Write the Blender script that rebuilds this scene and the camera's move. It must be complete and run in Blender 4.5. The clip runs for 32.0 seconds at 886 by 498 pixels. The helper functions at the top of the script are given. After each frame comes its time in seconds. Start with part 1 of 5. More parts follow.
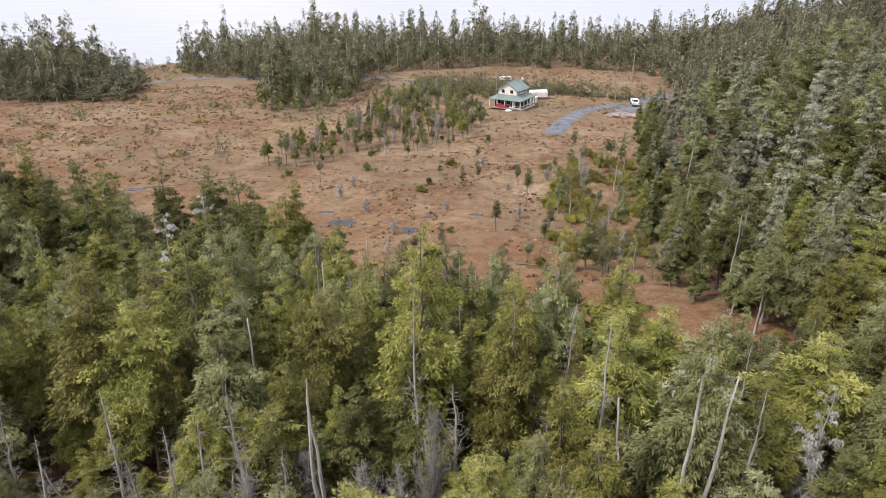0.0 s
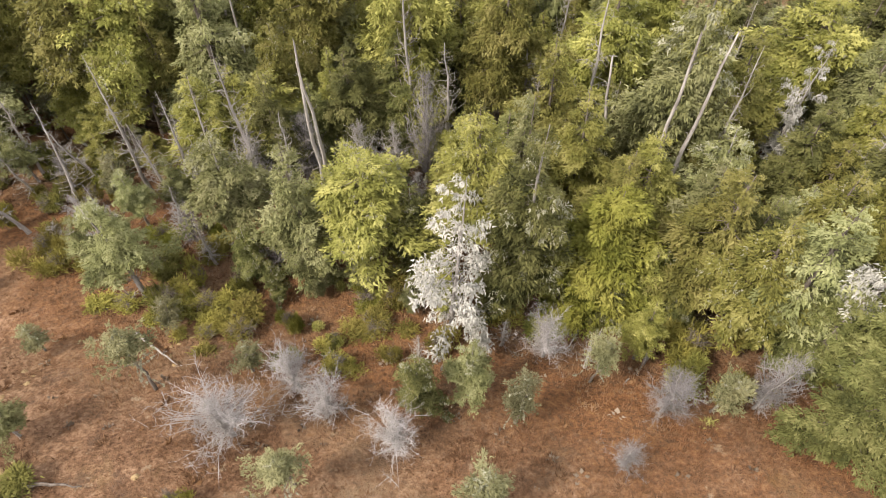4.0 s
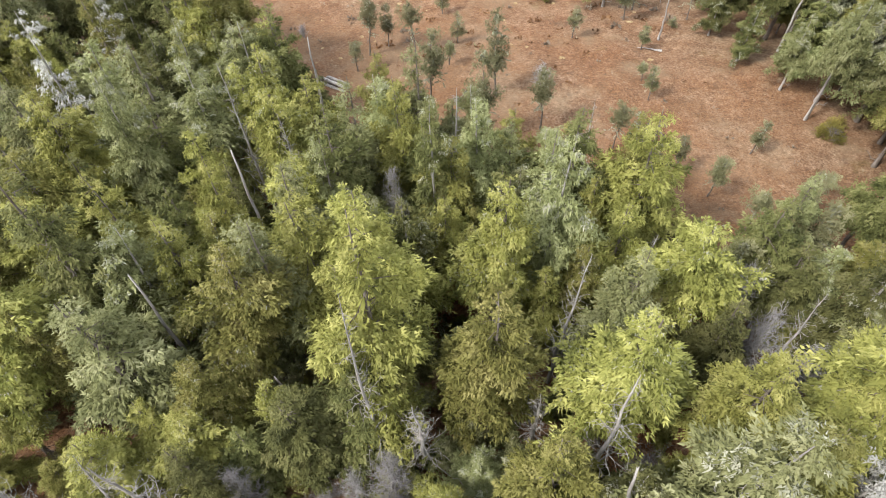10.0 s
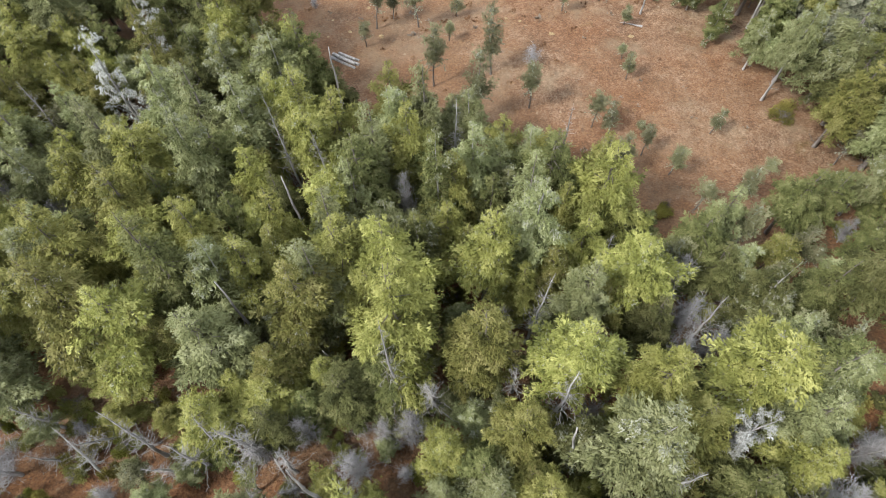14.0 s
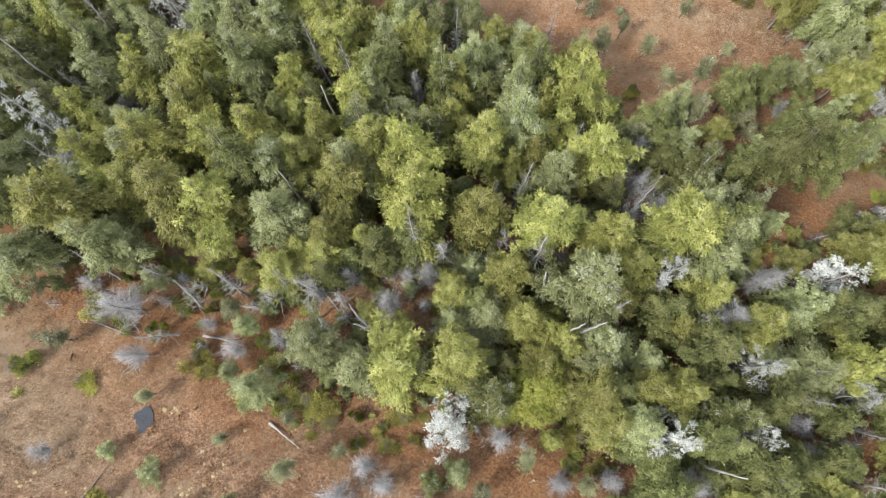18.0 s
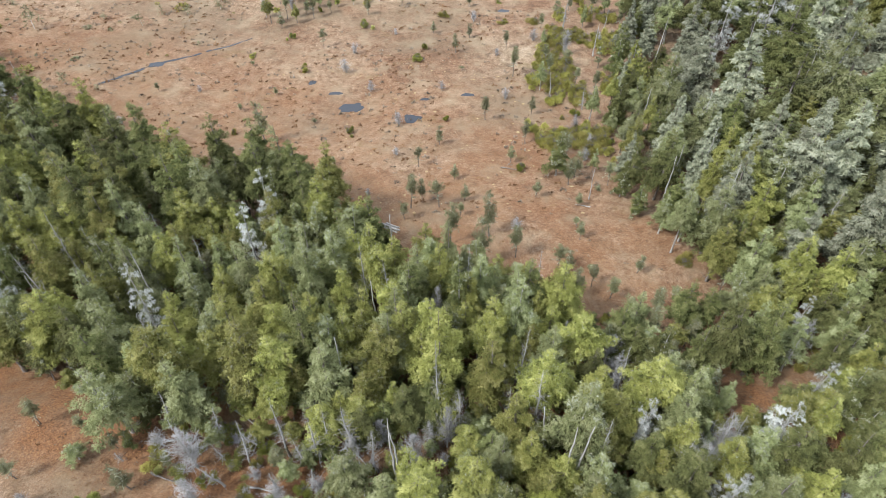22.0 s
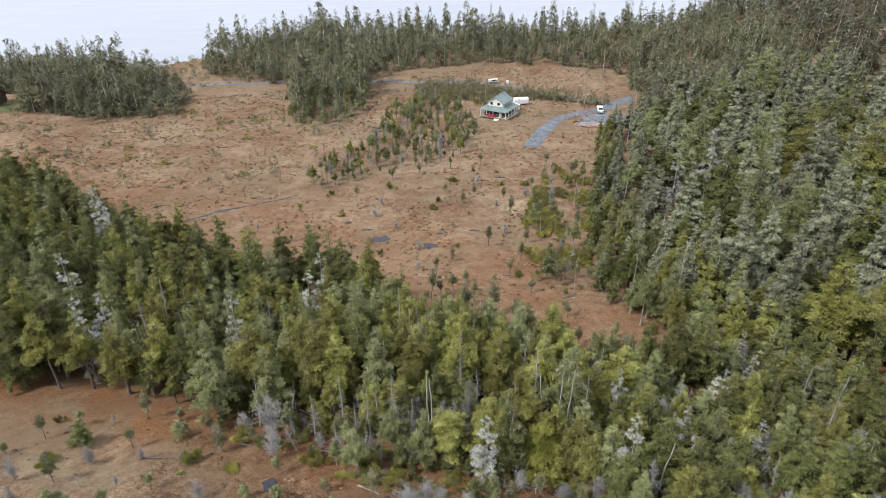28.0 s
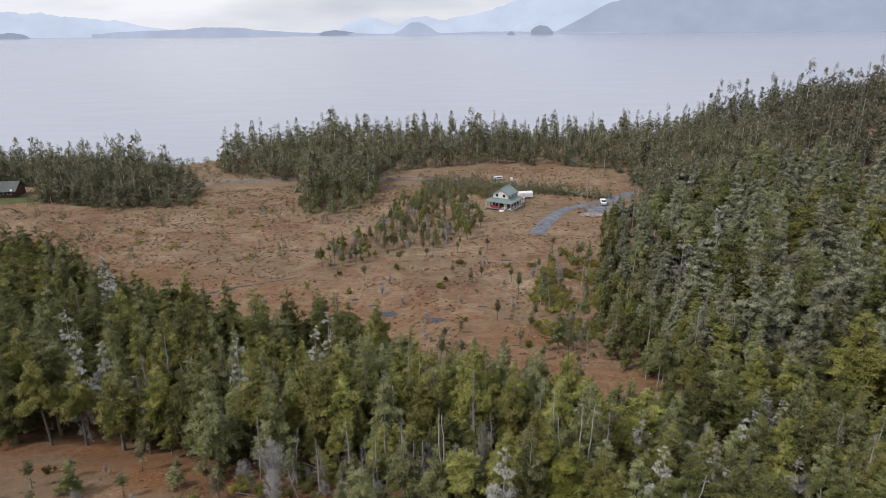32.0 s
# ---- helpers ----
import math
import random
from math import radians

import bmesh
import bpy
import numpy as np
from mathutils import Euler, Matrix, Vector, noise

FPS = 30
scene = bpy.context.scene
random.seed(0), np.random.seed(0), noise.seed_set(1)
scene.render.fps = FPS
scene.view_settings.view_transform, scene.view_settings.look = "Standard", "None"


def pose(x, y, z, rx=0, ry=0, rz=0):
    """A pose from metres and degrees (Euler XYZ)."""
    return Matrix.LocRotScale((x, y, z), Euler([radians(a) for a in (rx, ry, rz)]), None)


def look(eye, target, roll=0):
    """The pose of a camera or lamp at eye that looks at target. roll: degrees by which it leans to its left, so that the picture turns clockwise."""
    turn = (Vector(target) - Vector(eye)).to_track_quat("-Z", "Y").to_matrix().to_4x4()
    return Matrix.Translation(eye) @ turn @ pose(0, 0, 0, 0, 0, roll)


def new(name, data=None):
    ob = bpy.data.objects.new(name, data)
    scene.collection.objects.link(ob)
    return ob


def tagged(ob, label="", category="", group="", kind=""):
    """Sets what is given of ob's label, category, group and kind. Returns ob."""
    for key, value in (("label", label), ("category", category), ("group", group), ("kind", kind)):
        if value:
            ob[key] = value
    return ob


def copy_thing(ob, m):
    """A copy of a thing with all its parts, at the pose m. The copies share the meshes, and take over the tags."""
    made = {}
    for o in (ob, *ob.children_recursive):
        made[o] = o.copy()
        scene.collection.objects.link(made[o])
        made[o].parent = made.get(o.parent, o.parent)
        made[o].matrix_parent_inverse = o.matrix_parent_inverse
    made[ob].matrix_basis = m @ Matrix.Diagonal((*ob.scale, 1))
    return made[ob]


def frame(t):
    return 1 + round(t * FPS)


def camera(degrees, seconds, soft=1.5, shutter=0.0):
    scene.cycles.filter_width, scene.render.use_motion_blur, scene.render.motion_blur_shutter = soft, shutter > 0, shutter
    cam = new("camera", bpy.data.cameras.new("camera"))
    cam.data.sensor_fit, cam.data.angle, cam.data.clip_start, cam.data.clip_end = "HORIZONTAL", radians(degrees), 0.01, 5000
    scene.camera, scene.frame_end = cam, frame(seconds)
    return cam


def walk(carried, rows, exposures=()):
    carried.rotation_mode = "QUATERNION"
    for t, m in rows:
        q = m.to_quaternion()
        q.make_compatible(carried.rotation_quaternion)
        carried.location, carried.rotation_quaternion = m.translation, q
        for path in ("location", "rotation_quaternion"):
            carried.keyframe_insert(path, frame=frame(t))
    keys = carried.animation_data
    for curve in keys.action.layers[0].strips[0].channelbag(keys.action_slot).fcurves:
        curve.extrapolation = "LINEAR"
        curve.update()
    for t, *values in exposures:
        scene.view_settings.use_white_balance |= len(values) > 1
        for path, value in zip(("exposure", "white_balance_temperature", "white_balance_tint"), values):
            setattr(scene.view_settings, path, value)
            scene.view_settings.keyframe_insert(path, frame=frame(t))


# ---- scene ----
cam = camera(68.5, 32.0, 0.7)
PATH = [
    (0, (0.10, -0.05, 31.95), (0.106, 1.772, 31.124), -0.09),
    (0.5, (0.10, -0.05, 31.95), (0.106, 1.804, 31.201), -0.08),
    (1, (0.10, -0.05, 31.95), (0.108, 1.843, 31.303), 0.06),
    (1.5, (0.10, -0.05, 31.95), (0.110, 1.765, 31.110), 0.04),
    (2, (0.10, -0.05, 31.95), (0.112, 1.648, 30.893), 0.01),
    (2.5, (0.10, -0.05, 31.95), (0.115, 1.503, 30.690), -0.05),
    (3, (0.10, -0.05, 31.95), (0.118, 1.342, 30.514), -0.15),
    (3.5, (0.10, -0.05, 31.95), (0.121, 1.179, 30.373), -0.25),
    (5.5, (0.42, 0.85, 32.60), (0.420, 2.001, 30.964), -1.31),
    (6, (0.64, 2.02, 32.82), (0.636, 3.174, 31.189), -1.39),
    (6.3, (0.76, 3.43, 32.83), (0.752, 4.581, 31.194), -1.51),
    (6.5, (0.88, 4.74, 32.91), (0.877, 5.891, 31.279), -1.60),
    (7, (1.06, 6.71, 33.16), (1.047, 7.865, 31.522), -1.92),
    (7.5, (1.28, 9.02, 33.45), (1.263, 10.172, 31.814), -1.95),
    (8, (1.49, 11.01, 33.69), (1.471, 12.158, 32.053), -2.15),
    (8.5, (1.64, 12.65, 33.92), (1.621, 13.804, 32.286), -2.23),
    (9, (1.76, 14.06, 34.12), (1.743, 15.220, 32.486), -2.30),
    (9.5, (1.88, 15.19, 34.31), (1.862, 16.344, 32.677), -2.32),
    (10, (1.93, 15.77, 34.80), (1.916, 16.923, 33.167), -2.36),
    (10.5, (1.95, 15.89, 35.76), (1.929, 17.048, 34.126), -2.40),
    (11, (1.95, 15.90, 36.97), (1.927, 17.059, 35.337), -2.48),
    (11.5, (1.92, 15.91, 38.18), (1.908, 17.188, 36.643), -1.92),
    (12, (1.88, 15.90, 39.37), (1.877, 17.308, 37.953), -1.57),
    (12.5, (1.84, 15.87, 40.60), (1.843, 17.287, 39.189), -1.58),
    (13, (1.82, 15.83, 41.93), (1.820, 17.171, 40.440), -1.63),
    (13.5, (1.81, 15.86, 43.29), (1.807, 16.964, 41.619), -1.93),
    (14, (1.78, 15.93, 44.61), (1.768, 16.811, 42.819), -2.38),
    (14.5, (1.72, 15.98, 45.98), (1.708, 16.620, 44.087), -3.22),
    (15, (1.68, 16.02, 47.39), (1.658, 16.453, 45.441), -4.58),
    (15.5, (1.63, 16.02, 48.87), (1.610, 16.452, 46.914), -4.76),
    (17.5, (1.53, 15.61, 54.74), (1.501, 16.024, 52.780), -6.05),
    (18, (1.40, 14.43, 55.96), (1.373, 14.851, 54.007), -6.24),
    (18.5, (1.27, 12.96, 57.23), (1.238, 13.378, 55.272), -6.21),
    (19, (1.10, 11.14, 58.53), (1.070, 11.556, 56.576), -6.66),
    (19.5, (0.86, 9.07, 59.74), (0.824, 9.496, 57.781), -6.52),
    (20, (0.65, 7.15, 60.55), (0.622, 7.614, 58.605), -5.96),
    (20.2, (0.50, 5.70, 60.91), (0.475, 6.258, 58.987), -4.92),
    (20.5, (0.19, 4.16, 61.05), (0.179, 4.860, 59.180), -3.35),
    (21, (-0.21, 1.90, 61.12), (-0.211, 2.832, 59.357), -2.09),
    (21.5, (-0.57, -0.86, 61.18), (-0.554, 0.299, 59.550), -1.40),
    (22, (-0.89, -3.79, 61.27), (-0.868, -2.430, 59.798), -0.93),
    (22.5, (-1.21, -6.68, 61.34), (-1.176, -5.164, 60.038), -0.64),
    (23, (-1.51, -9.17, 61.40), (-1.480, -7.638, 60.112), -0.70),
    (23.5, (-1.80, -11.14, 61.45), (-1.767, -9.615, 60.165), -0.74),
    (24, (-2.05, -12.82, 61.49), (-2.015, -11.293, 60.201), -0.79),
    (24.5, (-2.23, -14.51, 61.54), (-2.205, -12.980, 60.247), -0.84),
    (25, (-2.39, -16.48, 61.62), (-2.366, -14.947, 60.334), -0.87),
    (25.5, (-2.59, -18.75, 61.77), (-2.561, -17.221, 60.482), -0.90),
    (26, (-2.86, -21.27, 61.93), (-2.835, -19.693, 60.698), -0.73),
    (26.5, (-3.21, -24.05, 61.97), (-3.172, -22.339, 60.939), -0.36),
    (28.5, (-4.54, -34.02, 60.22), (-4.500, -32.249, 59.296), -0.61),
    (29, (-4.88, -34.74, 59.07), (-4.839, -32.864, 58.372), -0.37),
    (29.5, (-5.11, -35.04, 58.16), (-5.064, -33.151, 57.501), -0.37),
    (30, (-5.20, -35.05, 57.38), (-5.162, -33.160, 56.723), -0.40),
    (30.5, (-5.25, -35.01, 56.50), (-5.207, -33.122, 55.842), -0.43),
    (31, (-5.28, -35.00, 55.53), (-5.236, -33.110, 54.873), -0.44),
    (31.5, (-5.29, -35.05, 54.46), (-5.250, -33.164, 53.807), -0.46),
    (32, (-5.31, -35.19, 53.25), (-5.275, -33.299, 52.596), -0.48),
]
EXPOSURE = [(0, 0.7, 6700, 15), (1, 0.1, 6650, 14), (2, 0.85, 7000, 15), (3, 1.25, 7400, 17), (6, 1.25, 6850, 14), (9, 1.32, 6550, 13), (11, 1.32, 6400, 12), (13, 1.05, 6200, 11), (15, 1.3, 6150, 10), (20, 1.35, 6250, 8), (22, 1.2, 5950, 8), (26, 1.16, 6000, 9), (27, 0.82, 6150, 9), (29, 0.45, 6400, 12), (30, 0.08, 6450, 13), (32, 0.05, 6450, 13)]
walk(cam, [(t, look(eye, target, roll)) for t, eye, target, roll in PATH], EXPOSURE)

# ---- light: overcast sky with a broad, weak sun ----
SUN_EL, SUN_AZ = radians(50), radians(-118)
world = bpy.data.worlds.new("world")
scene.world = world
world.use_nodes = True
wn, wl = world.node_tree.nodes, world.node_tree.links
wn.clear()
w_out, w_bg = wn.new("ShaderNodeOutputWorld"), wn.new("ShaderNodeBackground")
w_sky, w_mix, w_co = wn.new("ShaderNodeTexSky"), wn.new("ShaderNodeMix"), wn.new("ShaderNodeTexCoord")
w_map, w_noise, w_ramp = wn.new("ShaderNodeMapping"), wn.new("ShaderNodeTexNoise"), wn.new("ShaderNodeValToRGB")
w_sky.sky_type, w_sky.sun_disc = "NISHITA", False
w_sky.sun_elevation, w_sky.sun_rotation = SUN_EL, SUN_AZ
w_mix.data_type = "RGBA"
w_mix.inputs["Factor"].default_value = 0.88
w_map.inputs["Scale"].default_value = (1.0, 1.0, 5.0)
w_noise.inputs["Scale"].default_value, w_noise.inputs["Detail"].default_value = 2.6, 6.0
w_ramp.color_ramp.elements[0].position, w_ramp.color_ramp.elements[0].color = 0.34, (6.3, 6.75, 7.7, 1)
w_ramp.color_ramp.elements[1].position, w_ramp.color_ramp.elements[1].color = 0.66, (10.8, 11.0, 11.5, 1)
w_bg.inputs["Strength"].default_value = 0.088
wl.new(w_co.outputs["Generated"], w_map.inputs["Vector"])
wl.new(w_map.outputs["Vector"], w_noise.inputs["Vector"])
wl.new(w_noise.outputs["Fac"], w_ramp.inputs["Fac"])
wl.new(w_sky.outputs["Color"], w_mix.inputs["A"])
wl.new(w_ramp.outputs["Color"], w_mix.inputs["B"])
wl.new(w_mix.outputs["Result"], w_bg.inputs["Color"])
wl.new(w_bg.outputs["Background"], w_out.inputs["Surface"])

sun = new("sun", bpy.data.lights.new("sun", "SUN"))
sun.data.energy, sun.data.angle, sun.data.color = 2.4, radians(11), (1.0, 0.96, 0.9)
sun.matrix_world = look((0, 0, 300), (0 - math.sin(SUN_AZ) * math.cos(SUN_EL) * 100, 0 - math.cos(SUN_AZ) * math.cos(SUN_EL) * 100, 300 - math.sin(SUN_EL) * 100))


# ---- materials ----
def material(name, rough=0.85, metal=0.0):
    m = bpy.data.materials.new(name)
    m.use_nodes = True
    b = m.node_tree.nodes["Principled BSDF"]
    b.inputs["Roughness"].default_value, b.inputs["Metallic"].default_value = rough, metal
    b.inputs["Specular IOR Level"].default_value = 0.25
    return m, m.node_tree.nodes, m.node_tree.links, b


def ramp_node(n, stops):
    r = n.new("ShaderNodeValToRGB")
    e = r.color_ramp.elements
    e[0].position, e[0].color = stops[0][0], (*stops[0][1], 1)
    e[1].position, e[1].color = stops[-1][0], (*stops[-1][1], 1)
    for p, c in stops[1:-1]:
        k = e.new(p)
        k.color = (*c, 1)
    return r


def noise_node(n, l, scale, detail=4.0, rough=0.55, coord="Object", stretch=None):
    co, t = n.new("ShaderNodeTexCoord"), n.new("ShaderNodeTexNoise")
    t.inputs["Scale"].default_value, t.inputs["Detail"].default_value, t.inputs["Roughness"].default_value = scale, detail, rough
    out = co.outputs[coord]
    if stretch:
        mp = n.new("ShaderNodeMapping")
        mp.inputs["Scale"].default_value = stretch
        l.new(out, mp.inputs["Vector"])
        out = mp.outputs["Vector"]
    l.new(out, t.inputs["Vector"])
    return t


def mix_node(n, l, a, b, fac, mode="MIX"):
    m = n.new("ShaderNodeMix")
    m.data_type, m.blend_type = "RGBA", mode
    for key, v in (("A", a), ("B", b)):
        if isinstance(v, tuple):
            m.inputs[key].default_value = (*v, 1)
        else:
            l.new(v, m.inputs[key])
    if isinstance(fac, (int, float)):
        m.inputs["Factor"].default_value = fac
    else:
        l.new(fac, m.inputs["Factor"])
    return m.outputs["Result"]


def bump_node(n, l, b, height, strength=0.4, distance=0.05):
    k = n.new("ShaderNodeBump")
    k.inputs["Strength"].default_value, k.inputs["Distance"].default_value = strength, distance
    l.new(height, k.inputs["Height"])
    l.new(k.outputs["Normal"], b.inputs["Normal"])


def foliage(name, dark, mid, light, patch=0.35, rough=0.75, glow=0.26):
    """Leaves: tone by spray, by tree and by soft patches; thin enough to let some light through."""
    m, n, l, b = material(name, rough)
    geo, info = n.new("ShaderNodeNewGeometry"), n.new("ShaderNodeObjectInfo")
    r = ramp_node(n, [(0.0, dark), (0.5, mid), (1.0, light)])
    t = noise_node(n, l, patch, 3.0)
    add, mul = n.new("ShaderNodeMath"), n.new("ShaderNodeMath")
    mul.operation, mul.inputs[1].default_value = "MULTIPLY", 0.16
    l.new(geo.outputs["Random Per Island"], mul.inputs[0])
    l.new(mul.outputs[0], add.inputs[0])
    wide = n.new("ShaderNodeMapRange")
    wide.inputs["From Min"].default_value, wide.inputs["From Max"].default_value, wide.clamp = 0.3, 0.7, False
    l.new(t.outputs["Fac"], wide.inputs["Value"])
    l.new(wide.outputs["Result"], add.inputs[1])
    sub = n.new("ShaderNodeMath")
    sub.operation, sub.inputs[1].default_value = "SUBTRACT", 0.07
    l.new(add.outputs[0], sub.inputs[0])
    l.new(sub.outputs[0], r.inputs["Fac"])
    hsv = n.new("ShaderNodeHueSaturation")
    for key, lo, hi in (("Value", 0.7, 1.2), ("Hue", 0.486, 0.506)):
        mr = n.new("ShaderNodeMapRange")
        mr.inputs["To Min"].default_value, mr.inputs["To Max"].default_value = lo, hi
        l.new(info.outputs["Random"], mr.inputs["Value"])
        l.new(mr.outputs["Result"], hsv.inputs[key])
    l.new(r.outputs["Color"], hsv.inputs["Color"])
    l.new(hsv.outputs["Color"], b.inputs["Base Color"])
    tr, sh = n.new("ShaderNodeBsdfTranslucent"), n.new("ShaderNodeMixShader")
    l.new(hsv.outputs["Color"], tr.inputs["Color"])
    sh.inputs["Fac"].default_value = glow
    l.new(b.outputs["BSDF"], sh.inputs[1])
    l.new(tr.outputs["BSDF"], sh.inputs[2])
    l.new(sh.outputs["Shader"], n["Material Output"].inputs["Surface"])
    return m


def mottled(name, stops, scale, rough=0.85, bump=0.3, detail=6.0, stretch=None, fine=None, metal=0.0, dist=0.05):
    """A rough surface whose colour runs along the stops by noise, with a finer grain over it."""
    m, n, l, b = material(name, rough, metal)
    t = noise_node(n, l, scale, detail, 0.62, "Object", stretch)
    r = ramp_node(n, stops)
    l.new(t.outputs["Fac"], r.inputs["Fac"])
    g = noise_node(n, l, fine or scale * 7, 4.0, 0.6, "Object", stretch)
    gr = ramp_node(n, [(0.3, (0.72, 0.72, 0.72)), (0.7, (1.25, 1.25, 1.25))])
    l.new(g.outputs["Fac"], gr.inputs["Fac"])
    l.new(mix_node(n, l, r.outputs["Color"], gr.outputs["Color"], 0.7, "MULTIPLY"), b.inputs["Base Color"])
    bump_node(n, l, b, g.outputs["Fac"], bump, dist)
    return m


CEDAR = foliage("cedar_foliage", (0.088, 0.096, 0.024), (0.236, 0.240, 0.060), (0.425, 0.412, 0.142), 0.9)
CEDAR_PALE = foliage("pale_cedar_foliage", (0.102, 0.113, 0.046), (0.230, 0.248, 0.102), (0.400, 0.412, 0.218), 0.9)
HEMLOCK = foliage("hemlock_foliage", (0.047, 0.056, 0.017), (0.130, 0.140, 0.044), (0.255, 0.258, 0.102), 0.9)
SPRUCE = foliage("spruce_foliage", (0.106, 0.115, 0.072), (0.265, 0.276, 0.180), (0.485, 0.485, 0.345), 0.9)
PINE = foliage("pine_foliage", (0.105, 0.112, 0.052), (0.215, 0.213, 0.108), (0.350, 0.338, 0.190), 0.5)
LIME = foliage("lime_foliage", (0.105, 0.122, 0.019), (0.225, 0.238, 0.045), (0.36, 0.352, 0.09), 0.6)
SHRUB = foliage("shrub_foliage", (0.115, 0.112, 0.026), (0.275, 0.255, 0.06), (0.44, 0.395, 0.11), 0.7)
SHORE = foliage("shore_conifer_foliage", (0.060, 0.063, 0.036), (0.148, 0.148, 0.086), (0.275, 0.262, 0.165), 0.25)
LICHEN = foliage("lichen", (0.221, 0.230, 0.153), (0.368, 0.377, 0.270), (0.552, 0.552, 0.432), 0.5, 0.9)
LICHEN_WHITE = foliage("white_lichen", (0.28, 0.28, 0.24), (0.46, 0.46, 0.415), (0.66, 0.66, 0.61), 0.8, 0.9)
TWIG = foliage("grey_twigs", (0.18, 0.17, 0.16), (0.34, 0.325, 0.315), (0.54, 0.52, 0.51), 0.8, 0.9, 0.05)
GRASS = foliage("bog_grass", (0.11, 0.06, 0.026), (0.23, 0.14, 0.066), (0.42, 0.3, 0.17), 0.12, 0.9, 0.2)
HEATH = foliage("heath_sprigs", (0.09, 0.05, 0.024), (0.2, 0.115, 0.052), (0.34, 0.21, 0.1), 0.3, 0.9, 0.15)
HEATH_GREY = foliage("grey_heath_sprigs", (0.11, 0.085, 0.06), (0.22, 0.18, 0.13), (0.36, 0.3, 0.22), 0.3, 0.9, 0.1)
BARK = mottled("bark", [(0.3, (0.09, 0.07, 0.055)), (0.6, (0.2, 0.175, 0.15)), (0.75, (0.34, 0.32, 0.29))], 1.6, 0.9, 0.6, stretch=(3, 3, 0.6))
DEADWOOD = mottled("weathered_wood", [(0.3, (0.18, 0.166, 0.148)), (0.55, (0.37, 0.35, 0.32)), (0.8, (0.56, 0.54, 0.505))], 1.8, 0.85, 0.6, stretch=(4, 4, 0.5))
GRAVEL = mottled("gravel", [(0.3, (0.10, 0.108, 0.125)), (0.55, (0.16, 0.175, 0.2)), (0.8, (0.25, 0.26, 0.28))], 0.5, 0.95, 0.6, fine=9.0)
LAWN = mottled("lawn", [(0.3, (0.05, 0.062, 0.022)), (0.7, (0.11, 0.122, 0.05))], 0.3, 0.95, 0.5)
ROCK = mottled("rubble", [(0.3, (0.18, 0.13, 0.11)), (0.7, (0.38, 0.31, 0.28))], 0.8, 0.95, 0.7)
WHITE_WALL = mottled("cream_siding", [(0.3, (0.66, 0.64, 0.58)), (0.7, (0.78, 0.76, 0.71))], 0.7, 0.7, 0.15)
LOG_WALL = mottled("dark_log_wall", [(0.3, (0.05, 0.032, 0.024)), (0.7, (0.12, 0.075, 0.055))], 1.5, 0.75, 0.3)
ROOF = mottled("green_metal_roof", [(0.3, (0.15, 0.2, 0.19)), (0.7, (0.23, 0.29, 0.28))], 0.4, 0.45, 0.1)
SHINGLE = mottled("grey_shingle", [(0.3, (0.07, 0.08, 0.08)), (0.7, (0.13, 0.14, 0.135))], 0.8, 0.85, 0.2)
WHITE_PAINT = mottled("white_paint", [(0.3, (0.72, 0.73, 0.74)), (0.7, (0.82, 0.82, 0.82))], 0.9, 0.4, 0.05)
RED_CLOTH = mottled("red_cloth", [(0.3, (0.3, 0.03, 0.05)), (0.7, (0.45, 0.06, 0.09))], 2.0, 0.8, 0.2)
POLE_WOOD = mottled("pole_wood", [(0.3, (0.2, 0.17, 0.14)), (0.7, (0.38, 0.34, 0.29))], 1.0, 0.9, 0.3, stretch=(4, 4, 0.5))
DARK_RUBBER = mottled("dark_rubber", [(0.3, (0.012, 0.012, 0.013)), (0.7, (0.03, 0.03, 0.03))], 3.0, 0.8, 0.1)
METAL = mottled("galvanised_metal", [(0.3, (0.35, 0.36, 0.37)), (0.7, (0.5, 0.5, 0.5))], 2.0, 0.45, 0.05, metal=0.8)


def glass_material():
    m, n, l, b = material("window_glass", 0.08)
    b.inputs["Base Color"].default_value = (0.02, 0.025, 0.03, 1)
    b.inputs["Specular IOR Level"].default_value = 0.6
    return m


GLASS = glass_material()


def water_material(name, color, rough, scale, strength, stretch=None):
    m, n, l, b = material(name, rough)
    t = noise_node(n, l, scale, 5.0, 0.6, "Object", stretch)
    r = ramp_node(n, [(0.3, tuple(c * 0.96 for c in color)), (0.7, tuple(c * 1.04 for c in color))])
    l.new(t.outputs["Fac"], r.inputs["Fac"])
    l.new(r.outputs["Color"], b.inputs["Base Color"])
    b.inputs["Specular IOR Level"].default_value = 0.5
    b.inputs["IOR"].default_value = 1.33
    bump_node(n, l, b, t.outputs["Fac"], strength, 0.2)
    return m


SEA = water_material("sea_water", (0.33, 0.35, 0.4), 0.2, 0.02, 0.3, (1.0, 3.5, 1.0))
POND = water_material("pond_water", (0.04, 0.042, 0.048), 0.06, 1.2, 0.03)


